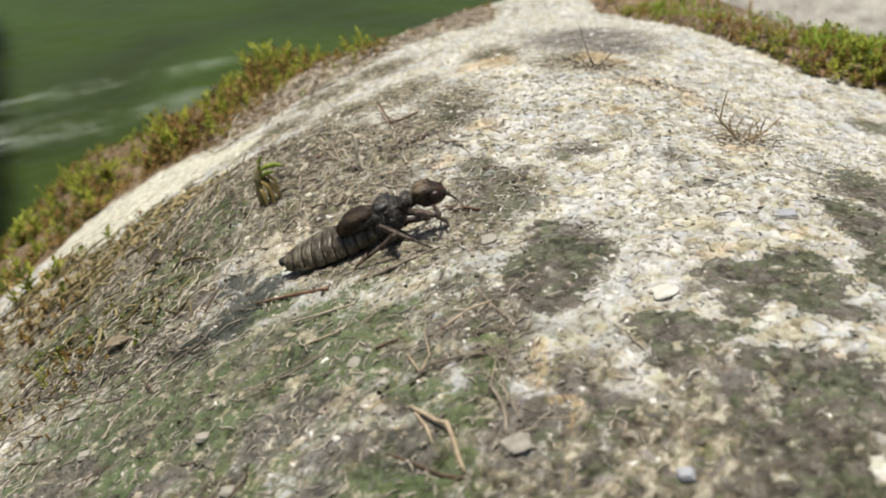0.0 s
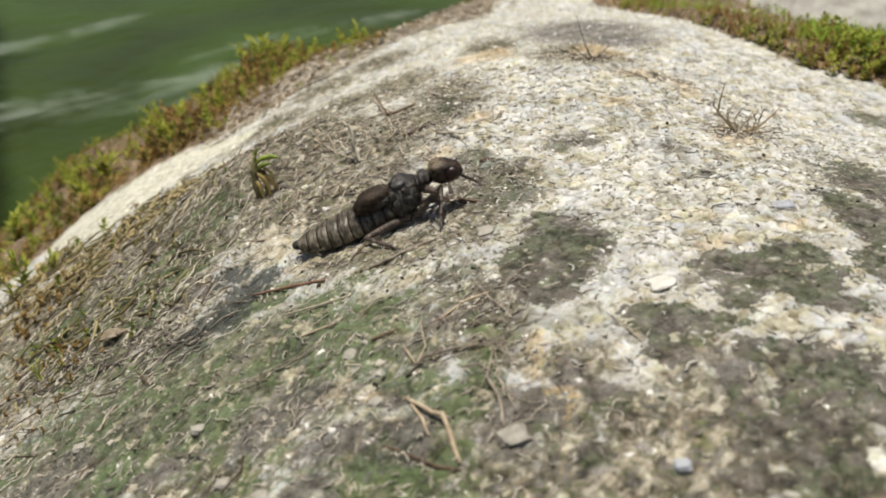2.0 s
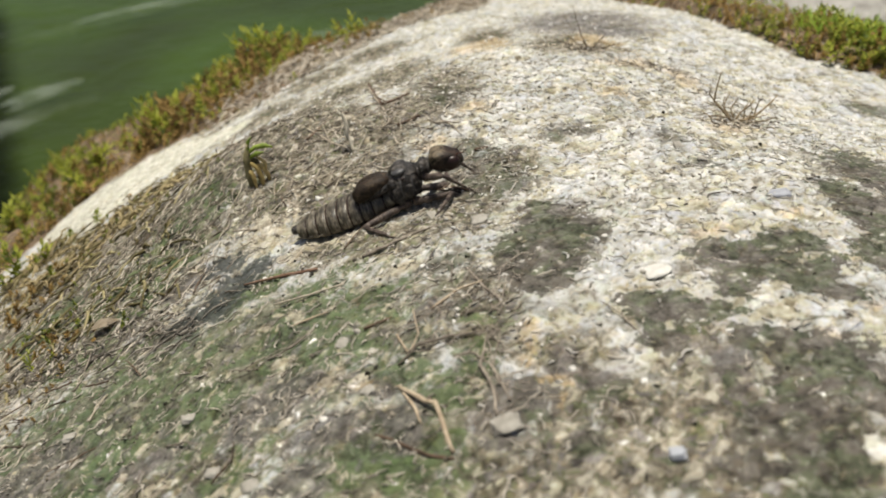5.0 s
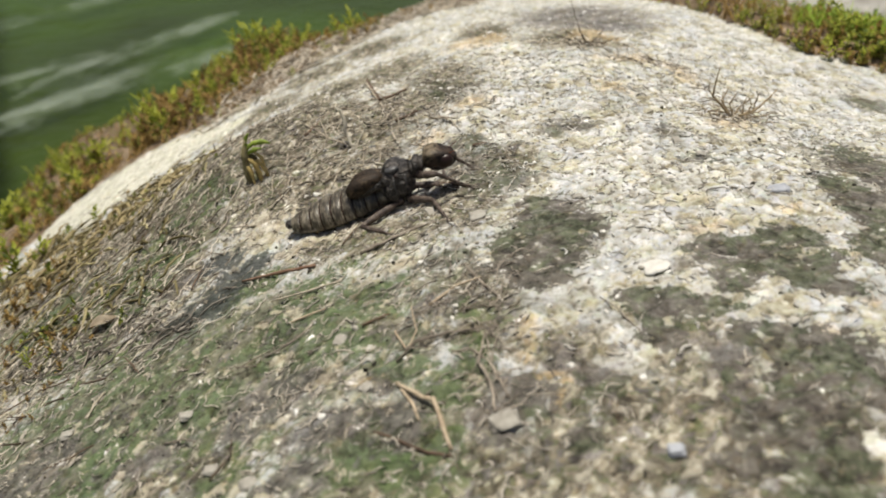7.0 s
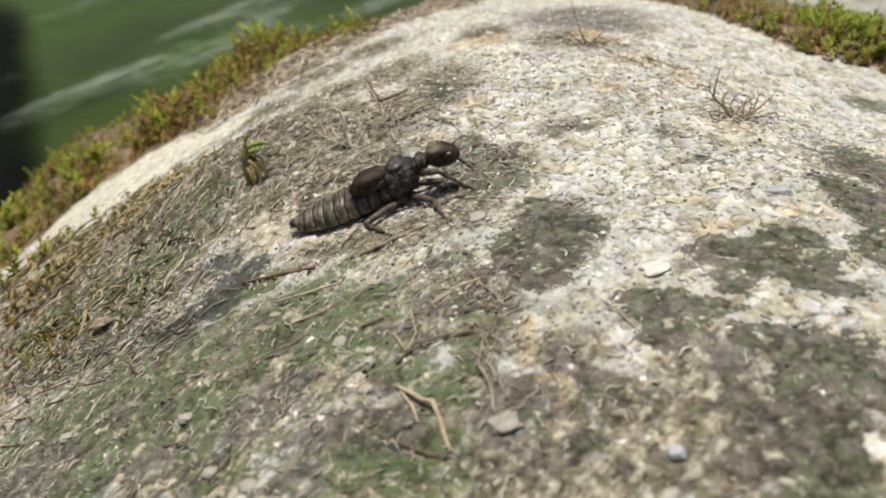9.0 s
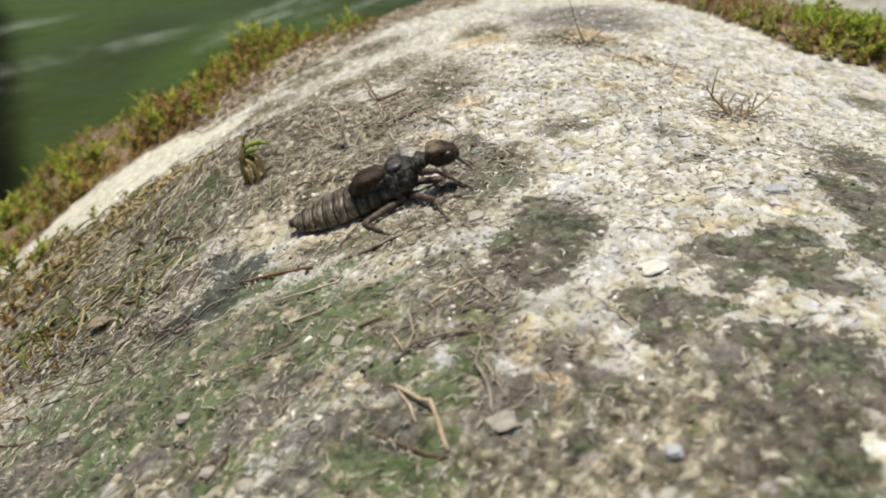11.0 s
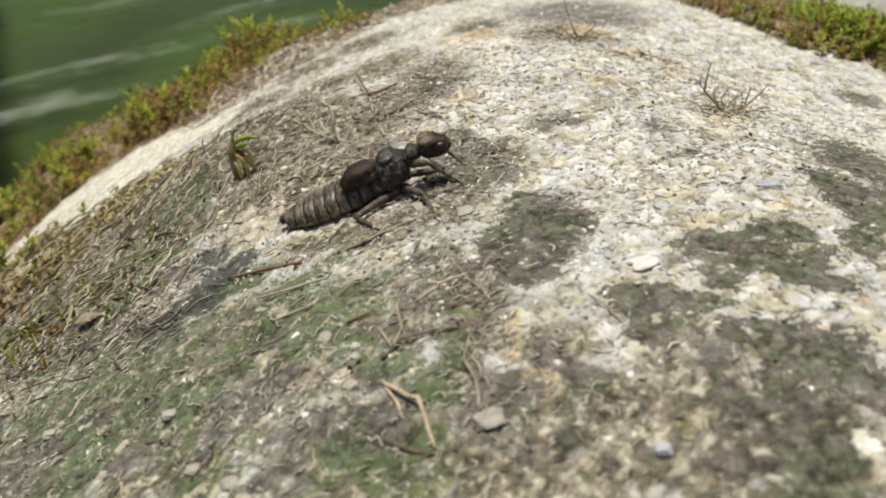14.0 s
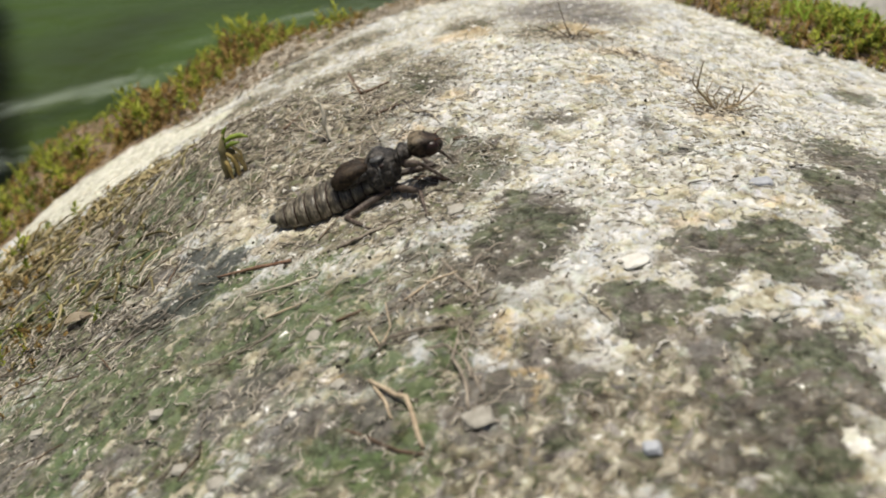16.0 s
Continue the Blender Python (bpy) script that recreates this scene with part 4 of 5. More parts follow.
W = plain("dry_sprig", (0.17, 0.125, 0.07), (0.44, 0.345, 0.21), 400, 0.75)
TALL_STEMS = [(W, [(0, 0, -.5), (-4, 1, 4), (-8.5, 2, 8.5), (-8, 2.5, 14), (-6.8, 3, 20)], (.35, .32, .26, .2, .12)), (W, [(0, 0, -.5), (8, 1, 2.5), (12, 2, 5), (17, 3, 10.5)], (.35, .3, .25, .15)),
              (W, [(-4, 1, 4), (-4, 3, 7), (-2, 4, 11.5)], (.25, .2, .1)), (W, [(8, 1, 2.5), (9, 2, 6), (10, 2, 10)], (.22, .18, .1)),
              (W, [(2, 0, .8), (5, -2, 2), (12, -3, 4.5)], (.25, .2, .1)), (W, [(-8.5, 2, 8.5), (-10.5, 3, 11), (-10, 3, 14)], (.2, .15, .08)),
              (W, [(0, 0, 0), (-1, 3, 5), (1.5, 4, 9)], (.22, .18, .1))]
LOW_STEMS = [(W, [(-2, .5, 2), (-7, -1, 3.2), (-11, -2, 3.5)], (.25, .2, .1)), (W, [(0, 0, 0), (-6, -3, .6), (-9, -5, .6)], (.25, .2, .1)),
             (W, [(0, 0, 0), (3, 2, 4), (7, 2, 7.5), (8, 3, 9)], (.25, .2, .15, .1)), (W, [(-1, 0, 1), (-5, 2, 7), (-4, 3, 10)], (.22, .18, .1)),
             (W, [(1, 0, 0), (10, -2, 1.2), (15, -3, 3)], (.25, .2, .1)), (W, [(-2, 0, 0), (-9, 0, 2), (-13, 1, 4.5)], (.22, .18, .1)),
             (W, [(6, 0, 2), (7, 1, 5), (5.5, 2, 9)], (.2, .16, .1)), (W, [(4, .5, 1.5), (4.5, 3, 5), (6, 4, 7.5)], (.2, .16, .1))]
bush(.0796, .0411, TALL_STEMS + LOW_STEMS, "sparse dry brown sprig rooted in the white lichen", .00066)
spray(.0527, .1247, [(-.006, .004, .014, .00026), (-.009, .002, .006, .00026), (.006, .003, .005, .00025), (.010, -.002, .003, .0003), (-.003, -.003, .005, .0002), (-.012, .003, .003, .0003)], TWIG,
      "sparse dry brown sprig on the boulder's crest")
spray(-0.0205, 0.0372, [(-.0045, .002, .0110, .0009), (.003, .003, .005, .00022), (-.006, .003, .003, .0002), (.004, -.003, .0022, .0002)], STALK, "short broken grey stalk with a pale tip")


STRAW = plain("moss_straw", (0.40, 0.29, 0.10), (0.72, 0.58, 0.27), 150, 0.7, 0.2, 0, 0.5)


def tuft(x, y, shoots, label):
    """A single moss plant: upright leafy shoots, each a part."""
    root = new("moss_tuft")
    root.location = (x, y, top(x, y))
    for k, (dx, dy, size, green, lx, ly) in enumerate(shoots):
        v, f = sprig(40 + k, 15, .0062, .0020, .00034) if green else sprig(40 + k, 22, .0062, .0026, .00030, droop=1.2)
        p = np.asarray(v) * size
        p[:, 0] += p[:, 2] * lx + dx
        p[:, 1] += p[:, 2] * ly + dy
        p[:, 2] -= .001
        ob = mesh_from("shoot", p, f, MOSS if green else STRAW, False)
        ob.parent = root
    return tagged(root, label, "moss", "moss tufts")


G, S, O = plain("blade_green", (0.12, 0.17, 0.02), (0.36, 0.44, 0.07), 300, 0.5, 0.3, 0, 0.2), STRAW, OLIVE
GREEN_BLADES = [(O, [(-1.2, 0, -1), (-1.8, .3, 4), (-1.9, .5, 8), (-1.6, .6, 12)], (.5, .75, .8, .3)), (G, [(-1.5, .5, 9.5), (.4, .6, 11), (2.6, .6, 11.6), (5, .5, 11.2)], (.35, .5, .55, .15)),
                (G, [(-1.4, .4, 8), (.8, 0, 9.6), (2.8, -.3, 10)], (.3, .5, .15)), (G, [(-1.6, .5, 10), (-1.5, .8, 12.2), (-.6, 1, 13.8)], (.3, .45, .12))]
DRY_BLADES = [(S, [(-1.3, 0, 7), (.4, -.4, 6), (1.8, -.6, 3), (2.3, -.8, -.2)], (.3, .55, .5, .2)), (S, [(-1, .2, 6), (1.6, .4, 6), (3.2, .4, 3.6), (3.8, .2, .4)], (.3, .5, .5, .2)),
              (S, [(-1.2, -.2, 5), (-.4, -.8, 3), (.4, -1, 0)], (.4, .55, .2)), (O, [(-1.4, .4, 8), (.2, .8, 7), (1, 1, 4), (1.2, 1, 0)], (.4, .6, .5, .3)),
              (S, [(.6, .3, 8.6), (2.4, .5, 7), (3, .4, 5)], (.2, .4, .15))]
bush(-.0474, .0347, GREEN_BLADES + DRY_BLADES, "upright moss tuft, green above and straw-brown below", .001, "moss_tuft", "moss", "moss tufts", "blade")
tuft(-.1475, .1040, [(0, 0, 2.5, 1, -.4, 0), (.003, 0, 2.2, 1, .4, .1), (.007, .001, 2.1, 1, .2, .1), (-.004, .002, 2.1, 1, -.2, .2), (.005, -.002, 1.2, 1, .7, 0), (.001, .004, 1.3, 0, .1, 0)], "green moss tuft on the slope's edge")
tuft(-.1004, .0001, [(0, 0, .9, 1, -.5, 0), (.002, 0, .9, 1, .5, .1), (-.002, .002, .8, 1, -.1, .2), (.003, -.001, .7, 1, .8, 0)], "small green moss tuft among brown litter")
tuft(-.1545, .1060, [(0, 0, 2.4, 1, -.6, 0), (.002, 0, 2.4, 1, .2, .1), (.006, -.003, 2.2, 1, .5, 0), (-.003, .002, 1.3, 0, -.3, .2)], "dark green moss tuft on the slope's edge")

def twiglets(n, x0, x1, y0, y1, keep, longest, material, label):
    """Loose bits of stalk, each a thing of its own."""
    px, py = scatter(n, x0, x1, y0, y1, keep)
    for x, y in zip(px, py):
        a, l = rng.rand() * 6.283, longest * (.35 + .65 * rng.rand())
        b = a + rng.randn() * .35
        pts = [(x, y), (x + l * .5 * math.cos(a), y + l * .5 * math.sin(a)), (x + l * .5 * (math.cos(a) + math.cos(b)), y + l * .5 * (math.sin(a) + math.sin(b)))]
        r, up = .00011 + .00014 * rng.rand(), .0035 * rng.rand() ** 2
        bm = bmesh.new()
        tube(bm, lying(pts, [.0002, .0003 + up * .5, .0003 + up]), (r, r * .9, r * .5), 6, r * .5)
        z = top(x, y)
        bm.transform(Matrix.Translation((-x, -y, -z)))
        ob = part("twiglet", bm, material)
        ob.location = (x, y, z)
        tagged(ob, label, "twig", "loose twiglets on the litter")


twiglets(220, -.055, .02, .008, .09, lambda x, y: np.clip(blobs(x, y, LITTER[4:7]) * 1.6 - .2, 0, 1), .012, TWIG_GREY, "loose grey twiglet lying on the litter")
twiglets(150, -.12, .04, -.1, .1, lambda x, y: np.where(x < .012, .6, .0) * np.clip(blobs(x, y, LITTER) * 1.6 - .2, .10, 1), .010, TWIG, "loose dark twiglet lying on the stone")
twiglets(110, -.13, -.03, -.07, .06, lambda x, y: .4 + 0 * x, .011, TWIG_DULL, "loose tan twiglet lying on the green stone")

PEBBLE = plain("pale_pebble", (0.22, 0.20, 0.165), (0.43, 0.405, 0.35), 400, 0.85, 0.3, .0002, .2)
PEBBLE_WHITE = plain("white_pebble", (0.46, 0.44, 0.39), (0.70, 0.68, 0.62), 400, 0.85, 0.3, .0002, .2)
PEBBLE_GREY = plain("grey_pebble", (0.26, 0.27, 0.29), (0.46, 0.47, 0.50), 400, 0.8, 0.3, .0002, .2)


def pebble(x, y, a, b, c, material, label, turn=0):
    bm = bmesh.new()
    bmesh.ops.create_icosphere(bm, subdivisions=3 if a > .0011 else 2, radius=1)
    for v in bm.verts:
        k = 1 + .40 * noise.noise(v.co * 1.6 + Vector((x * 900, y * 900, 0))) + .1 * noise.noise(v.co * 4)
        p = v.co
        v.co = Vector((math.copysign(abs(p.x) ** .5, p.x) * a, math.copysign(abs(p.y) ** .5, p.y) * b, p.z * c)) * k
    ob = part("pebble", bm, material)
    ob.matrix_basis = pose(x, y, top(x, y) + c * .35, 0, -12, turn)
    return tagged(ob, label, "pebble", "pebbles on the boulder")


pebble(.0112, -.0892, .0022, .0020, .0004, PEBBLE, "pale squarish chip of stone", 15)
pebble(-.036, -.0804, .0013, .0011, .0006, PEBBLE, "small white chip of stone")
pebble(-.0282, -.0881, .0014, .0015, .0006, PEBBLE, "small cream chip of stone", 30)
pebble(-.0725, -.0498, .0014, .0012, .0007, PEBBLE, "small white chip of stone on green algae")
pebble(.0337, -.1014, .0012, .0012, .0008, PEBBLE_GREY, "small bluish-grey chip of stone")
pebble(.0399, -.0537, .0024, .0020, .0002, PEBBLE_WHITE, "flat white chip of crusted stone", 10)
pebble(.0712, -.0221, .0022, .0018, .0008, PEBBLE_GREY, "small grey rounded pebble")
pebble(.0095, -.0233, .0017, .0018, .0006, PEBBLE, "small pale chip of stone beside the nymph")
pebble(-.0442, -.0631, .0012, .0012, .0006, PEBBLE, "small white chip of stone")

px, py = scatter(70, -.08, .075, -.115, .02, lambda x, y: np.where(blobs(x, y, DARKEST) > .5, .25, .5))
for x, y in zip(px, py):
    r = .0004 + .0007 * rng.rand() ** 2
    pebble(x, y, r * (.8 + .6 * rng.rand()), r, r * .45, PEBBLE if rng.rand() < .85 else PEBBLE_WHITE, "tiny chip of stone caught on the boulder", rng.rand() * 180)

LEAF = plain("dead_leaf", (0.36, 0.29, 0.20), (0.60, 0.52, 0.40), 200, 0.8, 0.2, .0003, .1)
bm = bmesh.new()
for k in range(13):
    u = k / 12
    w = .0028 * math.sin(math.pi * min(u * .96 + .02, 1)) ** .8
    for j, s in enumerate((-1, -.5, 0, .5, 1)):
        bm.verts.new((u * .0068 - .0034, s * w * .8, .0006 + .0009 * s * s + .0006 * math.sin(u * 5)))
bm.verts.ensure_lookup_table()
for k in range(12):
    for j in range(4):
        bm.faces.new([bm.verts[5 * k + j], bm.verts[5 * k + 5 + j], bm.verts[5 * k + 6 + j], bm.verts[5 * k + 1 + j]])
bmesh.ops.solidify(bm, geom=bm.faces, thickness=.0002)
dead_leaf = part("dead_leaf", bm, LEAF)
dead_leaf.matrix_basis = pose(-.0817, .0031, top(-.0817, .0031) + .0004, 0, -20, 20)
tagged(dead_leaf, "small curled tan dead leaf on the litter", "leaf")

# ---------------------------------------------------------------- the dragonfly nymph
def loft(bm, rows, n=18, power=2.0, under=1.0):
    """Rings of x, middle y, middle z, half width, half height (under: that of the lower half, as a share), joined along x and closed at the ends."""
    rings = []
    for x, cy, cz, ry, rz in rows:
        ring = []
        for k in range(n):
            a = 2 * math.pi * k / n
            c, s = math.cos(a), math.sin(a)
            e = 2 / power
            ring.append(bm.verts.new((x, cy + ry * math.copysign(abs(c) ** e, c), cz + rz * (1 if s > 0 else under) * math.copysign(abs(s) ** e, s))))
        rings.append(ring)
    for a, b in zip(rings, rings[1:]):
        for k in range(n):
            bm.faces.new((a[k], a[(k + 1) % n], b[(k + 1) % n], b[k]))
    bm.faces.new(rings[0])
    bm.faces.new(rings[-1])
    return bm




def banded_shell():
    """Streaks across the bands; the pale ones are highlights painted into the colour."""
    m = Mat("nymph_shell", 0.40, 0.5)
    k = m.n.new("ShaderNodeVectorMath")
    k.operation = "MULTIPLY"
    m.l.new(m.co, k.inputs[0])
    k.inputs[1].default_value = (1.0, .28, .28)
    n = m.math("ADD", m.math("MULTIPLY", m.noise(1900, 3, 0.6, 0.5, k.outputs[0]), 0.6), m.math("MULTIPLY", m.noise(330, 3, 0.6), 0.4))
    m.bump(n, 0.0003, 0.6)
    return m.done(m.ramp(n, (0.36, (0.018, 0.014, 0.009)), (0.50, (0.068, 0.056, 0.037)), (0.65, (0.26, 0.225, 0.165))))


SHELL = banded_shell()


def mottled(name, scale, rough, spec, bump, *stops):
    """Horny skin with silty mottling; pale tones on its bumps paint in highlights."""
    m = Mat(name, rough, spec)
    n = m.math("ADD", m.math("MULTIPLY", m.noise(scale, 4, 0.7, 0.8), 0.65), m.math("MULTIPLY", m.noise(scale * 3.2, 3, 0.65, 0.5), 0.35))
    m.bump(n, bump, 0.9)
    return m.done(m.ramp(n, *stops), m.math("ADD", rough - .15, m.math("MULTIPLY", n, 0.4)))


SHELL_DARK = mottled("nymph_thorax", 480, 0.42, 0.45, 0.0012, (0.40, (0.004, 0.003, 0.002)), (0.50, (0.024, 0.019, 0.015)), (0.60, (0.115, 0.100, 0.085)))
PAD = mottled("nymph_wing_pad", 420, 0.58, 0.25, 0.0005, (0.38, (0.010, 0.006, 0.003)), (0.52, (0.034, 0.022, 0.013)), (0.64, (0.095, 0.068, 0.040)))


def head_material():
    """Olive-tan crown, nearly black sides and face."""
    m = Mat("nymph_head", 0.55, 0.25)
    sep = m.n.new("ShaderNodeSeparateXYZ")
    m.l.new(m.co, sep.inputs[0])
    n = m.noise(520, 4, 0.65, 0.8)
    h = m.math("SUBTRACT", m.math("MULTIPLY", sep.outputs[2], 1000.0), m.math("MULTIPLY", m.math("SUBTRACT", sep.outputs[0], .038), 500.0))
    crown = m.step(m.math("ADD", h, m.math("MULTIPLY", m.math("SUBTRACT", n, .5), 3.0)), 4.6, 6.2)
    m.bump(n, .0003, .8)
    return m.done(m.mix(crown, m.ramp(n, (.38, (0.004, 0.003, 0.002)), (.64, (0.060, 0.040, 0.028))), m.ramp(n, (.38, (0.030, 0.022, 0.013)), (.64, (0.19, 0.150, 0.098)))))


HEAD = head_material()
EYE = plain("nymph_eye", (0.008, 0.004, 0.003), (0.034, 0.012, 0.007), 900, 0.38, 0.4, 0.0, 0.0)
LEG = mottled("nymph_leg", 520, 0.48, 0.4, 0.0006, (0.38, (0.012, 0.008, 0.006)), (0.50, (0.062, 0.043, 0.033)), (0.63, (0.185, 0.145, 0.115)))
LEGS = {  # hip in the body's space, lengths of thigh and shin
    "hind": ((.0272, .0034, -.0022), .0108, .0135), "middle": ((.0300, .0030, -.0026), .0085, .0127), "front": ((.0342, .0024, .0020), .0078, .0100)}


JOINTS = []


def ball(bm, at, size, u=14, v=10):
    m = Matrix.Translation(at) @ Matrix.Diagonal((*size, 1))
    bmesh.ops.create_uvsphere(bm, u_segments=u, v_segments=v, radius=1, matrix=m)
    return bm


def nymph():
    """Body along x from the tail's tip at 0 to the brow at 0.044, back upwards."""
    root = new("dragonfly_nymph")
    tagged(root, "dark brown dragonfly nymph with a banded abdomen crawling over the boulder", "insect")
    px = (0, .003, .008, .013, .018, .022, .0255)
    pw = (.0021, .0039, .0054, .0058, .0056, .0050, .0040)
    ph = (.0017, .0028, .0037, .0039, .0038, .0035, .0031)
    n = 9
    for k in range(n):
        a, b = .0006 + .0255 * k / n, .0006 + .0255 * (k + 1) / n
        rows = []
        for f, g in ((.0, .90), (.04, .975), (.10, 1.0), (.5, .995), (.84, .985), (.89, .955), (.91, .88)):
            x = a + (b - a) * f
            rows.append((x, 0, -.0013 * math.cos(x * 60) - .12 * np.interp(x, px, ph), np.interp(x, px, pw) * g, 1.08 * np.interp(x, px, ph) * g))
        seg = part("abdomen_segment", loft(bmesh.new(), rows, 28, 2.1, .5), SHELL, root)
        if k in (0, 1, 2):
            for s in (-1, 1):
                x = a + .0004
                w = np.interp(x, px, pw)
                bm = loft(bmesh.new(), [(x - .0011, s * w * .99, -.0016, .0001, .0001), (x - .0002, s * w * .98, -.0016, .0004, .0003), (x + .0012, s * w * .95, -.0015, .0003, .0003)], 8)
                part("spine", bm, SHELL, seg)
    rows = [(x, 0, -.0013 * math.cos(x * 60) - .12 * np.interp(x, px, ph), np.interp(x, px, pw) * .93, 1.08 * np.interp(x, px, ph) * .93) for x in np.linspace(.0008, .0258, 24)]
    part("abdomen_core", loft(bmesh.new(), rows, 22, 2.1, .5), EYE, root, "dark inner skin between the abdomen's bands")
    part("tail_spine", loft(bmesh.new(), [(-.0012, 0, -.0006, .0005, .0005), (-.0008, 0, -.0006, .0011, .0010), (.001, 0, -.0006, .0014, .0012)], 12), SHELL_DARK, root)
    thorax = part("thorax", loft(bmesh.new(), [(.0235, 0, -.0002, .0030, .0028), (.0252, 0, .0006, .0042, .0040), (.0270, 0, .0013, .0043, .0044), (.0290, 0, .0017, .0043, .0043),
                                               (.0308, 0, .0020, .0037, .0038), (.0322, 0, .0024, .0027, .0027)], 22, 2.3), SHELL_DARK, root)
    for s in (-1, 1):
        part("side_plate", ball(bmesh.new(), (.0268, s * .0038, .0006), (.0017, .0010, .0024)), SHELL_DARK, thorax)
        part("side_plate", ball(bmesh.new(), (.0296, s * .0036, .0010), (.0014, .0010, .0020)), SHELL_DARK, thorax)
        part("spiracle", ball(bmesh.new(), (.0292, s * .0034, .0040), (.0006, .0005, .0006)), EYE, thorax)
        part("hip", ball(bmesh.new(), (.0274, s * .0030, -.0022), (.0013, .0011, .0012)), LEG, thorax)
        part("hip", ball(bmesh.new(), (.0300, s * .0027, -.0026), (.0012, .0010, .0012)), LEG, thorax)
        part("hip", ball(bmesh.new(), (.0340, s * .0021, .0020), (.0011, .0009, .0011)), LEG, thorax)
    # Grey tone of the plates and ribs paints in the thorax's highlight.
    PLATE = plain("nymph_plate", (0.02, 0.02, 0.02), (0.12, 0.115, 0.11), 600, 0.4, 0.5, 0.0004, 0.1)
    for s in (-1, 1):
        part("back_plate", ball(bmesh.new(), (.0286, s * .0020, .0054), (.0018, .0014, .0008)), PLATE, thorax, "back plate with its highlight painted grey")
        part("wing_hinge", loft(bmesh.new(), [(.0252, s * .0034, .0034, .0005, .0007), (.0264, s * .0036, .0038, .0008, .0012), (.0276, s * .0035, .0036, .0005, .0009)], 10), SHELL_DARK, thorax)
        part("groove_rib", loft(bmesh.new(), [(.0276, s * .0036, -.001, .0004, .0008), (.0281, s * .0042, .0012, .0005, .0016), (.0287, s * .0036, .0036, .0004, .0006)], 10), PLATE, thorax)
        part("groove_rib", loft(bmesh.new(), [(.0302, s * .0032, -.001, .0004, .0008), (.0307, s * .0037, .0012, .0005, .0014), (.0313, s * .0030, .0034, .0004, .0006)], 10), PLATE, thorax)
    part("shoulder_ridge", loft(bmesh.new(), [(.0262, 0, .0050, .0012, .0006), (.0280, 0, .0058, .0024, .0009), (.0298, 0, .0056, .0024, .0009), (.0312, 0, .0048, .0014, .0006)], 14), SHELL_DARK, thorax)
    neck = part("neck", loft(bmesh.new(), [(.0315, 0, .0026, .0020, .0020), (.0330, 0, .0030, .0023, .0021), (.0348, 0, .0036, .0020, .0018), (.0368, 0, .0040, .0015, .0014)], 16), SHELL_DARK, root)
    part("collar", loft(bmesh.new(), [(.0332, 0, .0036, .0024, .0016), (.0338, 0, .0040, .0030, .0018), (.0346, 0, .0042, .0026, .0015), (.0351, 0, .0042, .0018, .0011)], 16), SHELL_DARK, neck)
    for s in (-1, 1):
        rows = [(.0168, s * .0022, .0042, .0004, .0006), (.0171, s * .0023, .0044, .0012, .0013), (.0181, s * .0024, .0046, .0018, .0020), (.0196, s * .0024, .0049, .0021, .0023),
                (.0214, s * .0023, .0052, .0021, .0022), (.0232, s * .0021, .0054, .0019, .0019), (.0248, s * .0019, .0054, .0014, .0014), (.0260, s * .0017, .0053, .0008, .0009)]
        if s > 0:
            rows = [(x, y - .0004, z - .0017, a, b * .85) for x, y, z, a, b in rows]
        else:
            rows = [(x, y - .0006, z - .0007, a, b * .88) for x, y, z, a, b in rows]
        pad = part("wing_pad", loft(bmesh.new(), rows, 18, 2.2), PAD, root, "matte olive-brown wing pad")
        rows = [(x + .0020, y + s * .0001, z - .0012, a * .7, b * .6) for x, y, z, a, b in rows[:-1]]
        part("hind_pad", loft(bmesh.new(), rows, 16, 2.2), SHELL_DARK, pad)
    head = part("head", loft(bmesh.new(), [(.0360, 0, .0042, .0014, .0010), (.0363, 0, .0046, .0030, .0020), (.0372, 0, .0048, .0036, .0026), (.0388, 0, .0046, .0036, .0027), (.0402, 0, .0041, .0033, .0025),
                                           (.0416, 0, .0034, .0026, .0020), (.0427, 0, .0027, .0018, .0014), (.0433, 0, .0022, .0009, .0007)], 32, 3.6), HEAD, root, "olive-brown head with a dark face")
    part("mask", loft(bmesh.new(), [(.0362, 0, .0022, .0012, .0008), (.0374, 0, .0016, .0022, .0012), (.0398, 0, .0013, .0026, .0013), (.0418, 0, .0013, .0022, .0011), (.0427, 0, .0014, .0011, .0006)], 16), SHELL_DARK, head)
    for s in (-1, 1):
        part("eye", ball(bmesh.new(), (.0407, s * .0023, .0030), (.0021, .0014, .0020), 20, 14), EYE, head, "dark reddish-brown eye")
        bm = bmesh.new()
        tube(bm, [(.0422, s * .0014, .0044), (.0434, s * .0022, .0050), (.0444, s * .0030, .0048)], (.00015, .00012, .00007), 6)
        part("antenna", bm, TWIG_RED, head)
    shrink = Matrix.Translation((.0358, 0, .0040)) @ Matrix.Diagonal((.98, .86, .80, 1)) @ Matrix.Translation((-.0358, 0, -.0040))
    for ob in [head] + list(head.children):
        ob.data.transform(shrink)
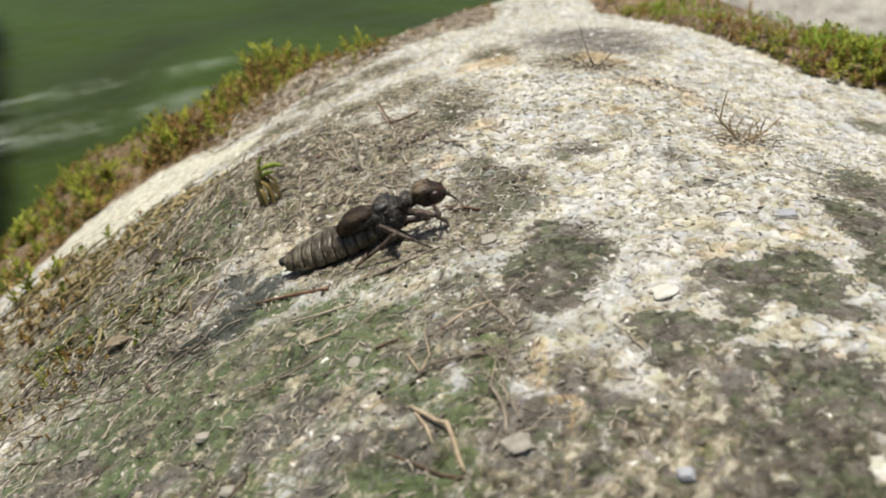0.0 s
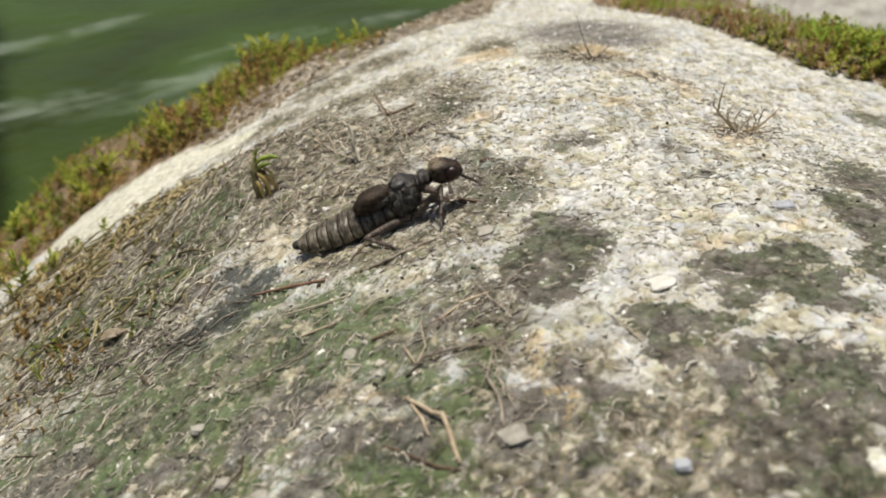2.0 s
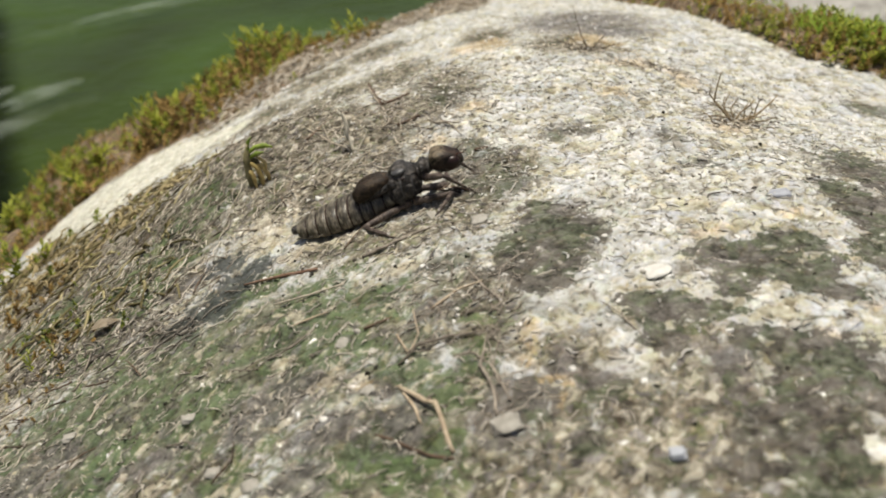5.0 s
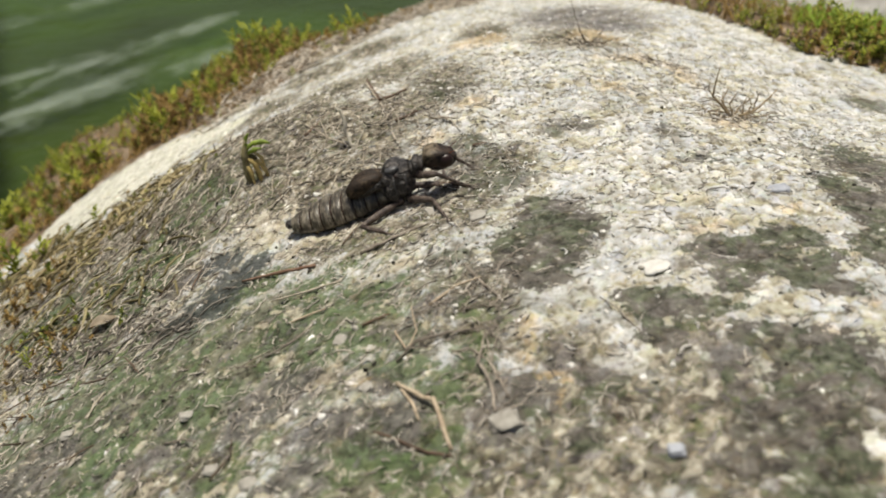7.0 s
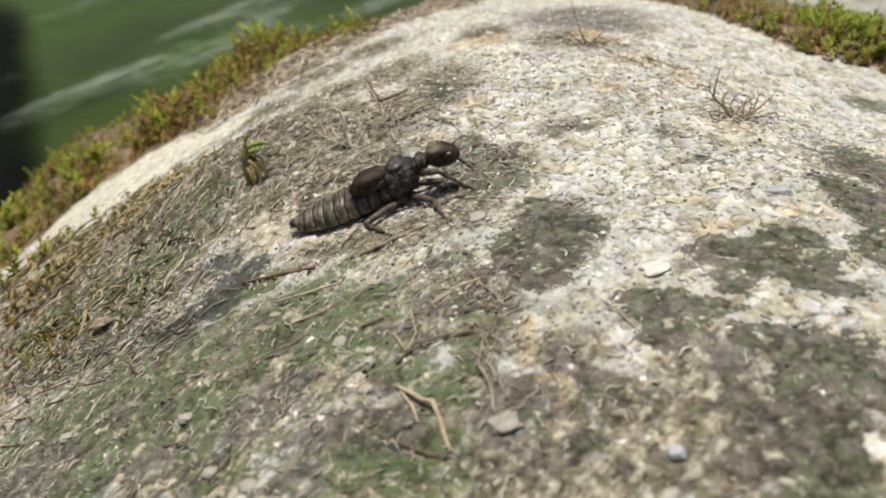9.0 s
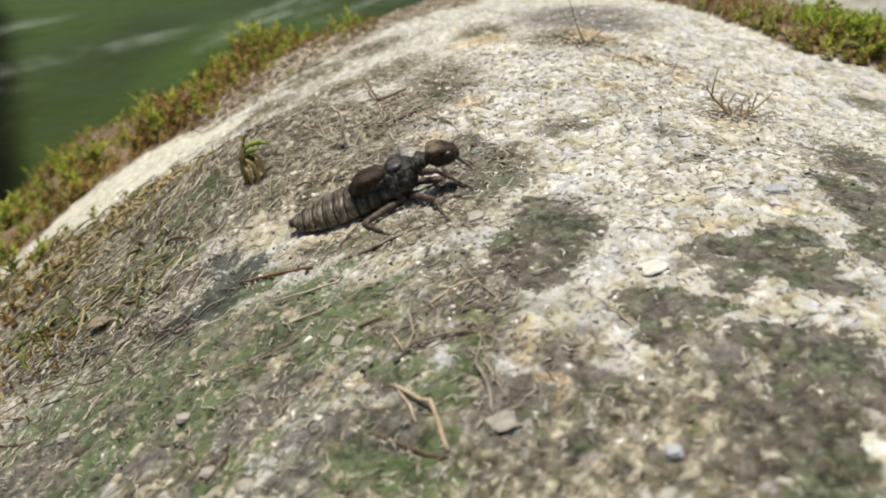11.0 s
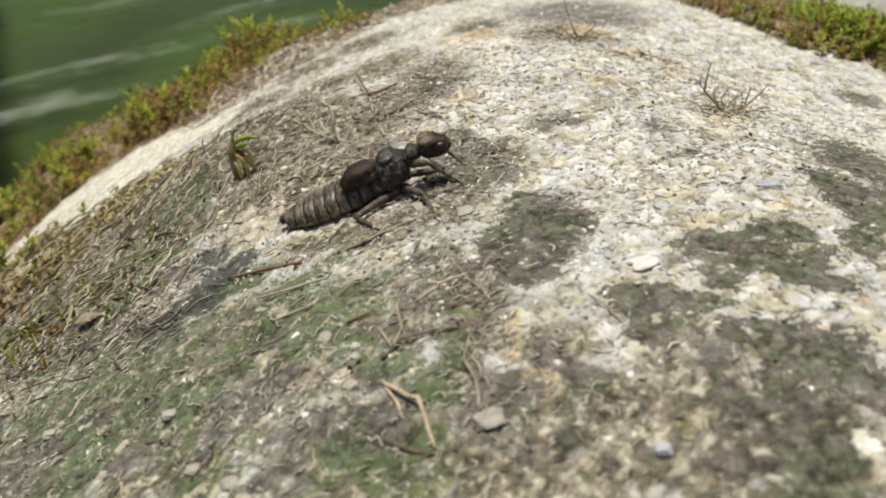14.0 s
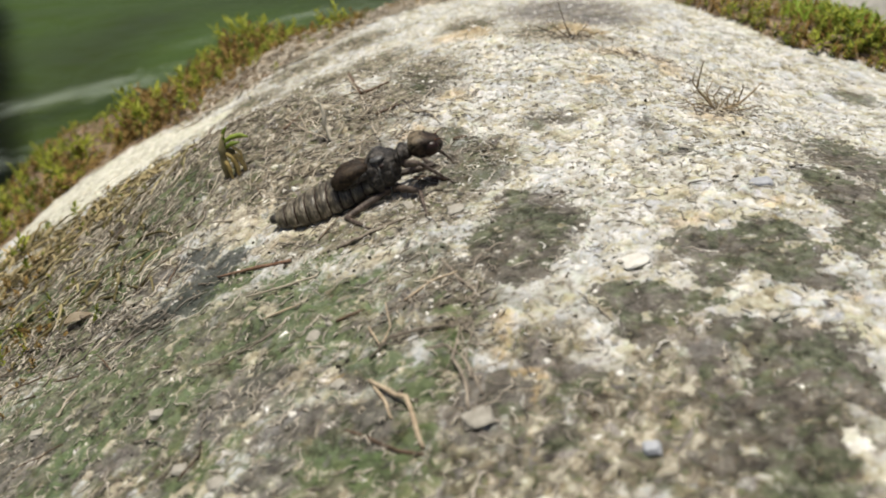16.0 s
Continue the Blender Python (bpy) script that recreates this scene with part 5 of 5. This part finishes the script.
    for kind, (hip, a, b) in LEGS.items():
        for s in (-1, 1):
            bm = bmesh.new()
            tube(bm, [(0, 0, 0), (a * .25, 0, 0), (a * .7, 0, 0), (a, 0, 0)], (.0006, .00085, .00075, .0005), 10)
            thigh = part(kind + "_leg", bm, LEG, root)
            bm = bmesh.new()
            tube(bm, [(-.0002, 0, 0), (b * .2, 0, 0), (b * .68, 0, 0)], (.0005, .0005, .00038), 8)
            tube(bm, [(b * .66, 0, 0), (b * .85, 0, .0002), (b, 0, -.0002)], (.0003, .00028, .00016), 6)
            ball(bm, (b, 0, -.0001), (.00035, .0002, .0002), 8, 6)
            shin = part("shin", bm, LEG, thigh)
            JOINTS.append((kind, s, thigh, shin))
    return root


bug = nymph()


# ---------------------------------------------------------------- foam on the river
def foam_material(name, lo, hi, cover):
    m = Mat(name, 0.35, 0.4)
    sep = m.n.new("ShaderNodeSeparateXYZ")
    m.l.new(m.co, sep.inputs[0])
    k = m.n.new("ShaderNodeVectorMath")
    k.operation = "MULTIPLY"
    m.l.new(m.co, k.inputs[0])
    k.inputs[1].default_value = (.22, 1.0, 1.0)
    n = m.math("ADD", m.math("MULTIPLY", m.noise(34, 5, 0.62, 0.9, k.outputs[0]), 0.6), m.math("MULTIPLY", m.noise(5, 3, 0.6, 0.8), 0.4))
    across = m.math("SUBTRACT", 1.0, m.math("POWER", m.math("ABSOLUTE", m.math("DIVIDE", sep.outputs[1], .085)), 1.3))
    along = m.math("SUBTRACT", 1.0, m.math("POWER", m.math("ABSOLUTE", m.math("DIVIDE", sep.outputs[0], .62)), 2.0))
    a = m.math("MULTIPLY", m.math("MULTIPLY", across, along), m.step(n, .43, .62))
    m.put(m.b.inputs["Alpha"], m.math("MULTIPLY", m.math("MAXIMUM", a, 0.0), cover))
    return m.done(m.ramp(n, (0.3, lo), (0.7, hi)))


FOAM = foam_material("river_foam", (0.22, 0.28, 0.20), (0.50, 0.55, 0.46), .31)


def foam_streak(seed, long):
    """A thin, uneven skin of foam, drawn out along the current."""
    rng = np.random.RandomState(seed)
    bm = bmesh.new()
    rows = []
    bend, ph = rng.randn() * .03, rng.rand() * 6
    for k in range(41):
        u = k / 20 - 1
        mid = bend * u * u + .008 * math.sin(u * 7 + ph)
        w = .070 * (1 - u * u) ** .5 * (.6 + .4 * rng.rand()) + .001
        rows.append([bm.verts.new((u * .5 * long, mid + w * s, .004 * (1 - s * s))) for s in (-1, -.5, 0, .5, 1)])
    for a, b in zip(rows, rows[1:]):
        for j in range(4):
            bm.faces.new((a[j], b[j], b[j + 1], a[j + 1]))
    ob = part("foam_streak", bm, FOAM)
    return tagged(ob, "thin whitish streak of foam drifting on the green water", "foam", "foam streaks on the river")


DRIFT = [(0.1, -0.78, 1.99, 43, 0.30),
         (0.1, -0.77, 1.70, 45, 0.30),
         (0.4, -0.65, 1.75, 34, 0.30),
         (1.9, -0.78, 1.81, 44, 0.30),
         (2.5, -0.70, 1.93, 33, 0.30),
         (3.5, -1.01, 2.35, 49, 0.30),
         (3.5, -0.84, 2.59, 55, 0.30),
         (6.5, -0.81, 1.70, 54, 0.30),
         (7, -0.73, 2.13, 65, 0.30),
         (7.3, -1.07, 2.44, 62, 0.30),
         (8.3, -0.76, 1.84, 59, 0.30),
         (8.8, -0.63, 2.09, 65, 0.30),
         (9, -0.48, 2.55, 56, 0.30),
         (12.4, -0.65, 2.33, 48, 0.30),
         (12.6, -0.95, 2.45, 41, 0.30),
         (13.4, -0.78, 1.98, 42, 0.30),
         (14.9, -0.80, 1.71, 46, 0.30),
         (15.4, -0.68, 1.78, 34, 0.30),
         (16, -0.71, 1.47, 38, 0.30)]
streaks = [foam_streak(50 + k, (.8, 1.2, 1.0, 1.25)[k % 4]) for k in range(len(DRIFT))]


# Alpha sheet over the river; a dark reflection on the water is painted into it.
def reflection_material():
    m = Mat("painted_reflection", 0.7, 0.02)
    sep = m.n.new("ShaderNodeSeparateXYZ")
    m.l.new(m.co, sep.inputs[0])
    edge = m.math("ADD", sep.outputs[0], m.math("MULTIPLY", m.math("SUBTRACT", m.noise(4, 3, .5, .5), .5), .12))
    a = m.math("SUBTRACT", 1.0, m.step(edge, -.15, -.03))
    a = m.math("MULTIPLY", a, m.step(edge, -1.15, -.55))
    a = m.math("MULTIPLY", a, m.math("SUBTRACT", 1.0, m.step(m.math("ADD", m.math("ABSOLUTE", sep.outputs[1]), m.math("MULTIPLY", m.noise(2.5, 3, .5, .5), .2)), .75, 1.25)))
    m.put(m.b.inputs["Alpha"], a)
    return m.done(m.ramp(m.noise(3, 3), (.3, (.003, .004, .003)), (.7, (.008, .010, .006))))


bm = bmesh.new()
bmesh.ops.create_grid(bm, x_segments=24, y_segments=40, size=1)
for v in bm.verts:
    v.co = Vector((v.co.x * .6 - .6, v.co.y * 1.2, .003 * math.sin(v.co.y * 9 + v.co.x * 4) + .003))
dark_swell = part("dark_swell", bm, reflection_material())
tagged(dark_swell, "sliding sheet with the river's dark reflection painted on it", "water", kind="structure")


# ---------------------------------------------------------------- what moves
BODY = [(0, -0.00520, -0.00600, -0.00139), (0.5, -0.00383, -0.00353, -0.00109), (1, -0.00377, -0.00386, -0.00102), (1.5, -0.00290, -0.00238, -0.00092), (2, -0.00127, -0.00274, -0.00024), (2.5, -0.00122, -0.00259, -0.00022), (3, -0.00009, -0.00290, 0.00017), (3.5, 0.00002, -0.00295, 0.00020), (4, 0.00028, -0.00269, 0.00017), (6.5, -0.00010, -0.00094, -0.00013), (7, -0.00085, -0.00072, -0.00044), (7.5, -0.00081, -0.00058, -0.00045), (8, -0.00075, -0.00075, -0.00035), (8.5, 0.00018, -0.00062, 0.00005), (9, 0.00000, 0.00000, 0.00000), (11.5, 0.00050, -0.00030, 0.00013), (12, 0.00117, -0.00043, 0.00046), (12.5, 0.00130, -0.00043, 0.00047), (13, 0.00125, -0.00010, 0.00044), (13.5, 0.00100, -0.00004, 0.00040), (14, 0.00055, -0.00002, 0.00024), (14.5, 0.00058, -0.00049, 0.00030), (15, 0.00056, -0.00019, 0.00030), (15.5, 0.00065, -0.00104, 0.00041), (16, 0.00068, -0.00080, 0.00036)]
TURN = [(0, 1.1, -1.4, -1.5), (0.5, -1.1, -0.8, 0.6), (1, -0.7, -0.9, 0.8), (1.5, -3.1, -0.8, 1.7), (2, -2.5, -0.9, 2.6), (2.5, -1.8, -1.1, 2.7), (3, -0.6, 0.5, 0.4), (3.5, -0.3, 0.0, 0.9), (4, -1.6, -0.3, 2.0), (6.5, 0.5, 0.1, 1.0), (7, 0.6, 0.4, 0.2), (7.5, -0.9, 0.5, -0.2), (8, -0.5, 0.6, 0.0), (8.5, -0.6, 0.3, -0.0), (9, 0.0, 0.0, 0.0), (11.5, 0.8, -0.2, 1.1), (12, -0.2, -0.8, 1.2), (12.5, 0.7, -1.2, 0.9), (13, -0.8, -1.3, 0.3), (13.5, -0.5, -1.1, 0.8), (14, -0.1, -0.7, 2.4), (14.5, 1.8, -0.7, 2.5), (15, 1.4, -1.5, 2.8), (15.5, 2.6, -1.3, 1.8), (16, 1.5, -0.9, 2.8)]
MIDDLE = Vector((-.0151, .0052, .01055))


def body_base():
    """Where the nymph stands at 9 s."""
    ahead = Vector((.0385, -.0033, .0198)).normalized()
    up = (Vector((0, 0, 1)) - ahead * ahead.z).normalized()
    m = Matrix((ahead, up.cross(ahead), up)).transposed().to_4x4()
    return Matrix.Translation((-.0326, .0029, .00335)) @ m @ pose(0, 0, 0, 6, 0, 0) @ pose(0, 0, 0, 0, 5.1, 0)


def body_at(t):
    times = [r[0] for r in BODY]
    d = [float(np.interp(t, times, [r[k] for r in BODY])) for k in (1, 2, 3)]
    r = [float(np.interp(t, times, [q[k] for q in TURN])) for k in (1, 2, 3)]
    w = Vector([radians(a) for a in r])
    q = Matrix.Rotation(w.length, 4, w) if w.length > 1e-9 else Matrix()
    return Matrix.Translation(MIDDLE + Vector(d)) @ q @ Matrix.Translation(-MIDDLE) @ body_base()


FEET = {  # seconds and place of each foot; between two places it is lifted
    ("hind", -1): [(0, -0.0196, -0.0151), (1.38, -0.0196, -0.0151), (1.6, -.0076, -.0197), (16, -.0076, -.0197)],
    ("middle", -1): [(0, -.0025, -.0185), (.25, .0002, -.0158), (4.3, .0002, -.0158), (6.2, .0036, -.0212), (16, .0036, -.0212)],
    ("front", -1): [(0, .0013, -.0060), (2.58, .0013, -.0056), (2.82, .0094, -.0059), (16, .0094, -.0059)],
    ("hind", 1): [(0, -.020, .014), (.6, -.020, .014), (.85, -.013, .017), (16, -.013, .017)],
    ("middle", 1): [(0, -.003, .012), (1.7, -.003, .012), (1.95, .002, .017), (16, .002, .017)],
    ("front", 1): [(0, .004, .004), (.95, .004, .004), (1.15, .0100, .0085), (16, .0100, .0085)]}
BEND = {"hind": (-.75, 1.0, .1), "middle": (.6, .8, .10), "front": (.3, .8, .6)}


def foot_at(kind, side, t):
    rows = FEET[kind, side]
    for a, b in zip(rows, rows[1:]):
        if a[0] <= t <= b[0]:
            u = (t - a[0]) / (b[0] - a[0])
            x, y = a[1] + (b[1] - a[1]) * u, a[2] + (b[2] - a[2]) * u
            far = math.hypot(b[1] - a[1], b[2] - a[2])
            return Vector((x, y, top(x, y) + .0003 + .3 * far * math.sin(math.pi * u)))


def leg_poses(kind, side, body, foot):
    """The thigh's pose in the body's space and the shin's in the thigh's, so that the foot stands at its place."""
    hip, a, b = LEGS[kind]
    hip = Vector((hip[0], side * hip[1], hip[2]))
    v = body.inverted() @ foot - hip
    d = min(v.length, (a + b) * .985)
    v.normalize()
    px, py, pz = BEND[kind]
    pole = Vector((px, side * py, pz if side < 0 else pz - .45))
    pole = (pole - v * pole.dot(v)).normalized()
    c = max(-1, min(1, (a * a + d * d - b * b) / (2 * a * d)))
    knee = v * (a * c) + pole * (a * math.sqrt(1 - c * c))
    x = knee.normalized()
    y = pole.cross(v).normalized()
    thigh = Matrix((x, y, x.cross(y))).transposed()
    w = thigh.transposed() @ (v * d - knee).normalized()
    y = Vector((0, 1, 0))
    shin = Matrix((w, y, w.cross(y))).transposed()
    return Matrix.Translation(hip) @ thigh.to_4x4(), Matrix.Translation((a, 0, 0)) @ shin.to_4x4()


# Seconds and x of the sheet that carries the painted dark reflection.
REFLECTION_X = [(0, -0.889), (0.5, -0.916), (1, -0.923), (1.5, -0.923), (2, -0.898), (2.4, -0.853), (3, -0.843), (3.5, -0.833), (4, -0.843), (6.3, -0.882), (7, -0.884), (7.5, -0.856), (7.9, -0.828), (8.5, -0.820), (9, -0.808), (9.3, -0.848), (11.3, -0.849), (12, -0.843), (13, -0.874), (14, -0.858), (15, -0.800), (16, -0.821)]


def motions():
    times = sorted({r[0] for r in BODY} | {.12, .25, .6, .72, .85, .95, 1.05, 1.15, 1.38, 1.49, 1.6, 1.7, 1.82, 1.95, 2.58, 2.7, 2.82, 4.3, 5.2, 6.2})
    walk(bug, [(t, body_at(t)) for t in times])
    for kind, side, thigh, shin in JOINTS:
        rows = [leg_poses(kind, side, body_at(t), foot_at(kind, side, t)) for t in times]
        walk(thigh, [(t, r[0]) for t, r in zip(times, rows)])
        walk(shin, [(t, r[1]) for t, r in zip(times, rows)])
    for ob, (t, x, y, turn, speed) in zip(streaks, DRIFT):
        c, s = math.cos(radians(turn)), math.sin(radians(turn))
        walk(ob, [(u, pose(x + c * speed * (u - t), y + s * speed * (u - t), WATER_Z + .03, 0, 0, turn)) for u in (0.0, 16.0)])
    walk(dark_swell, [(t, pose(x + .035, 1.799, WATER_Z + .02, 0, 0, 21.6)) for t, x in REFLECTION_X])


motions()
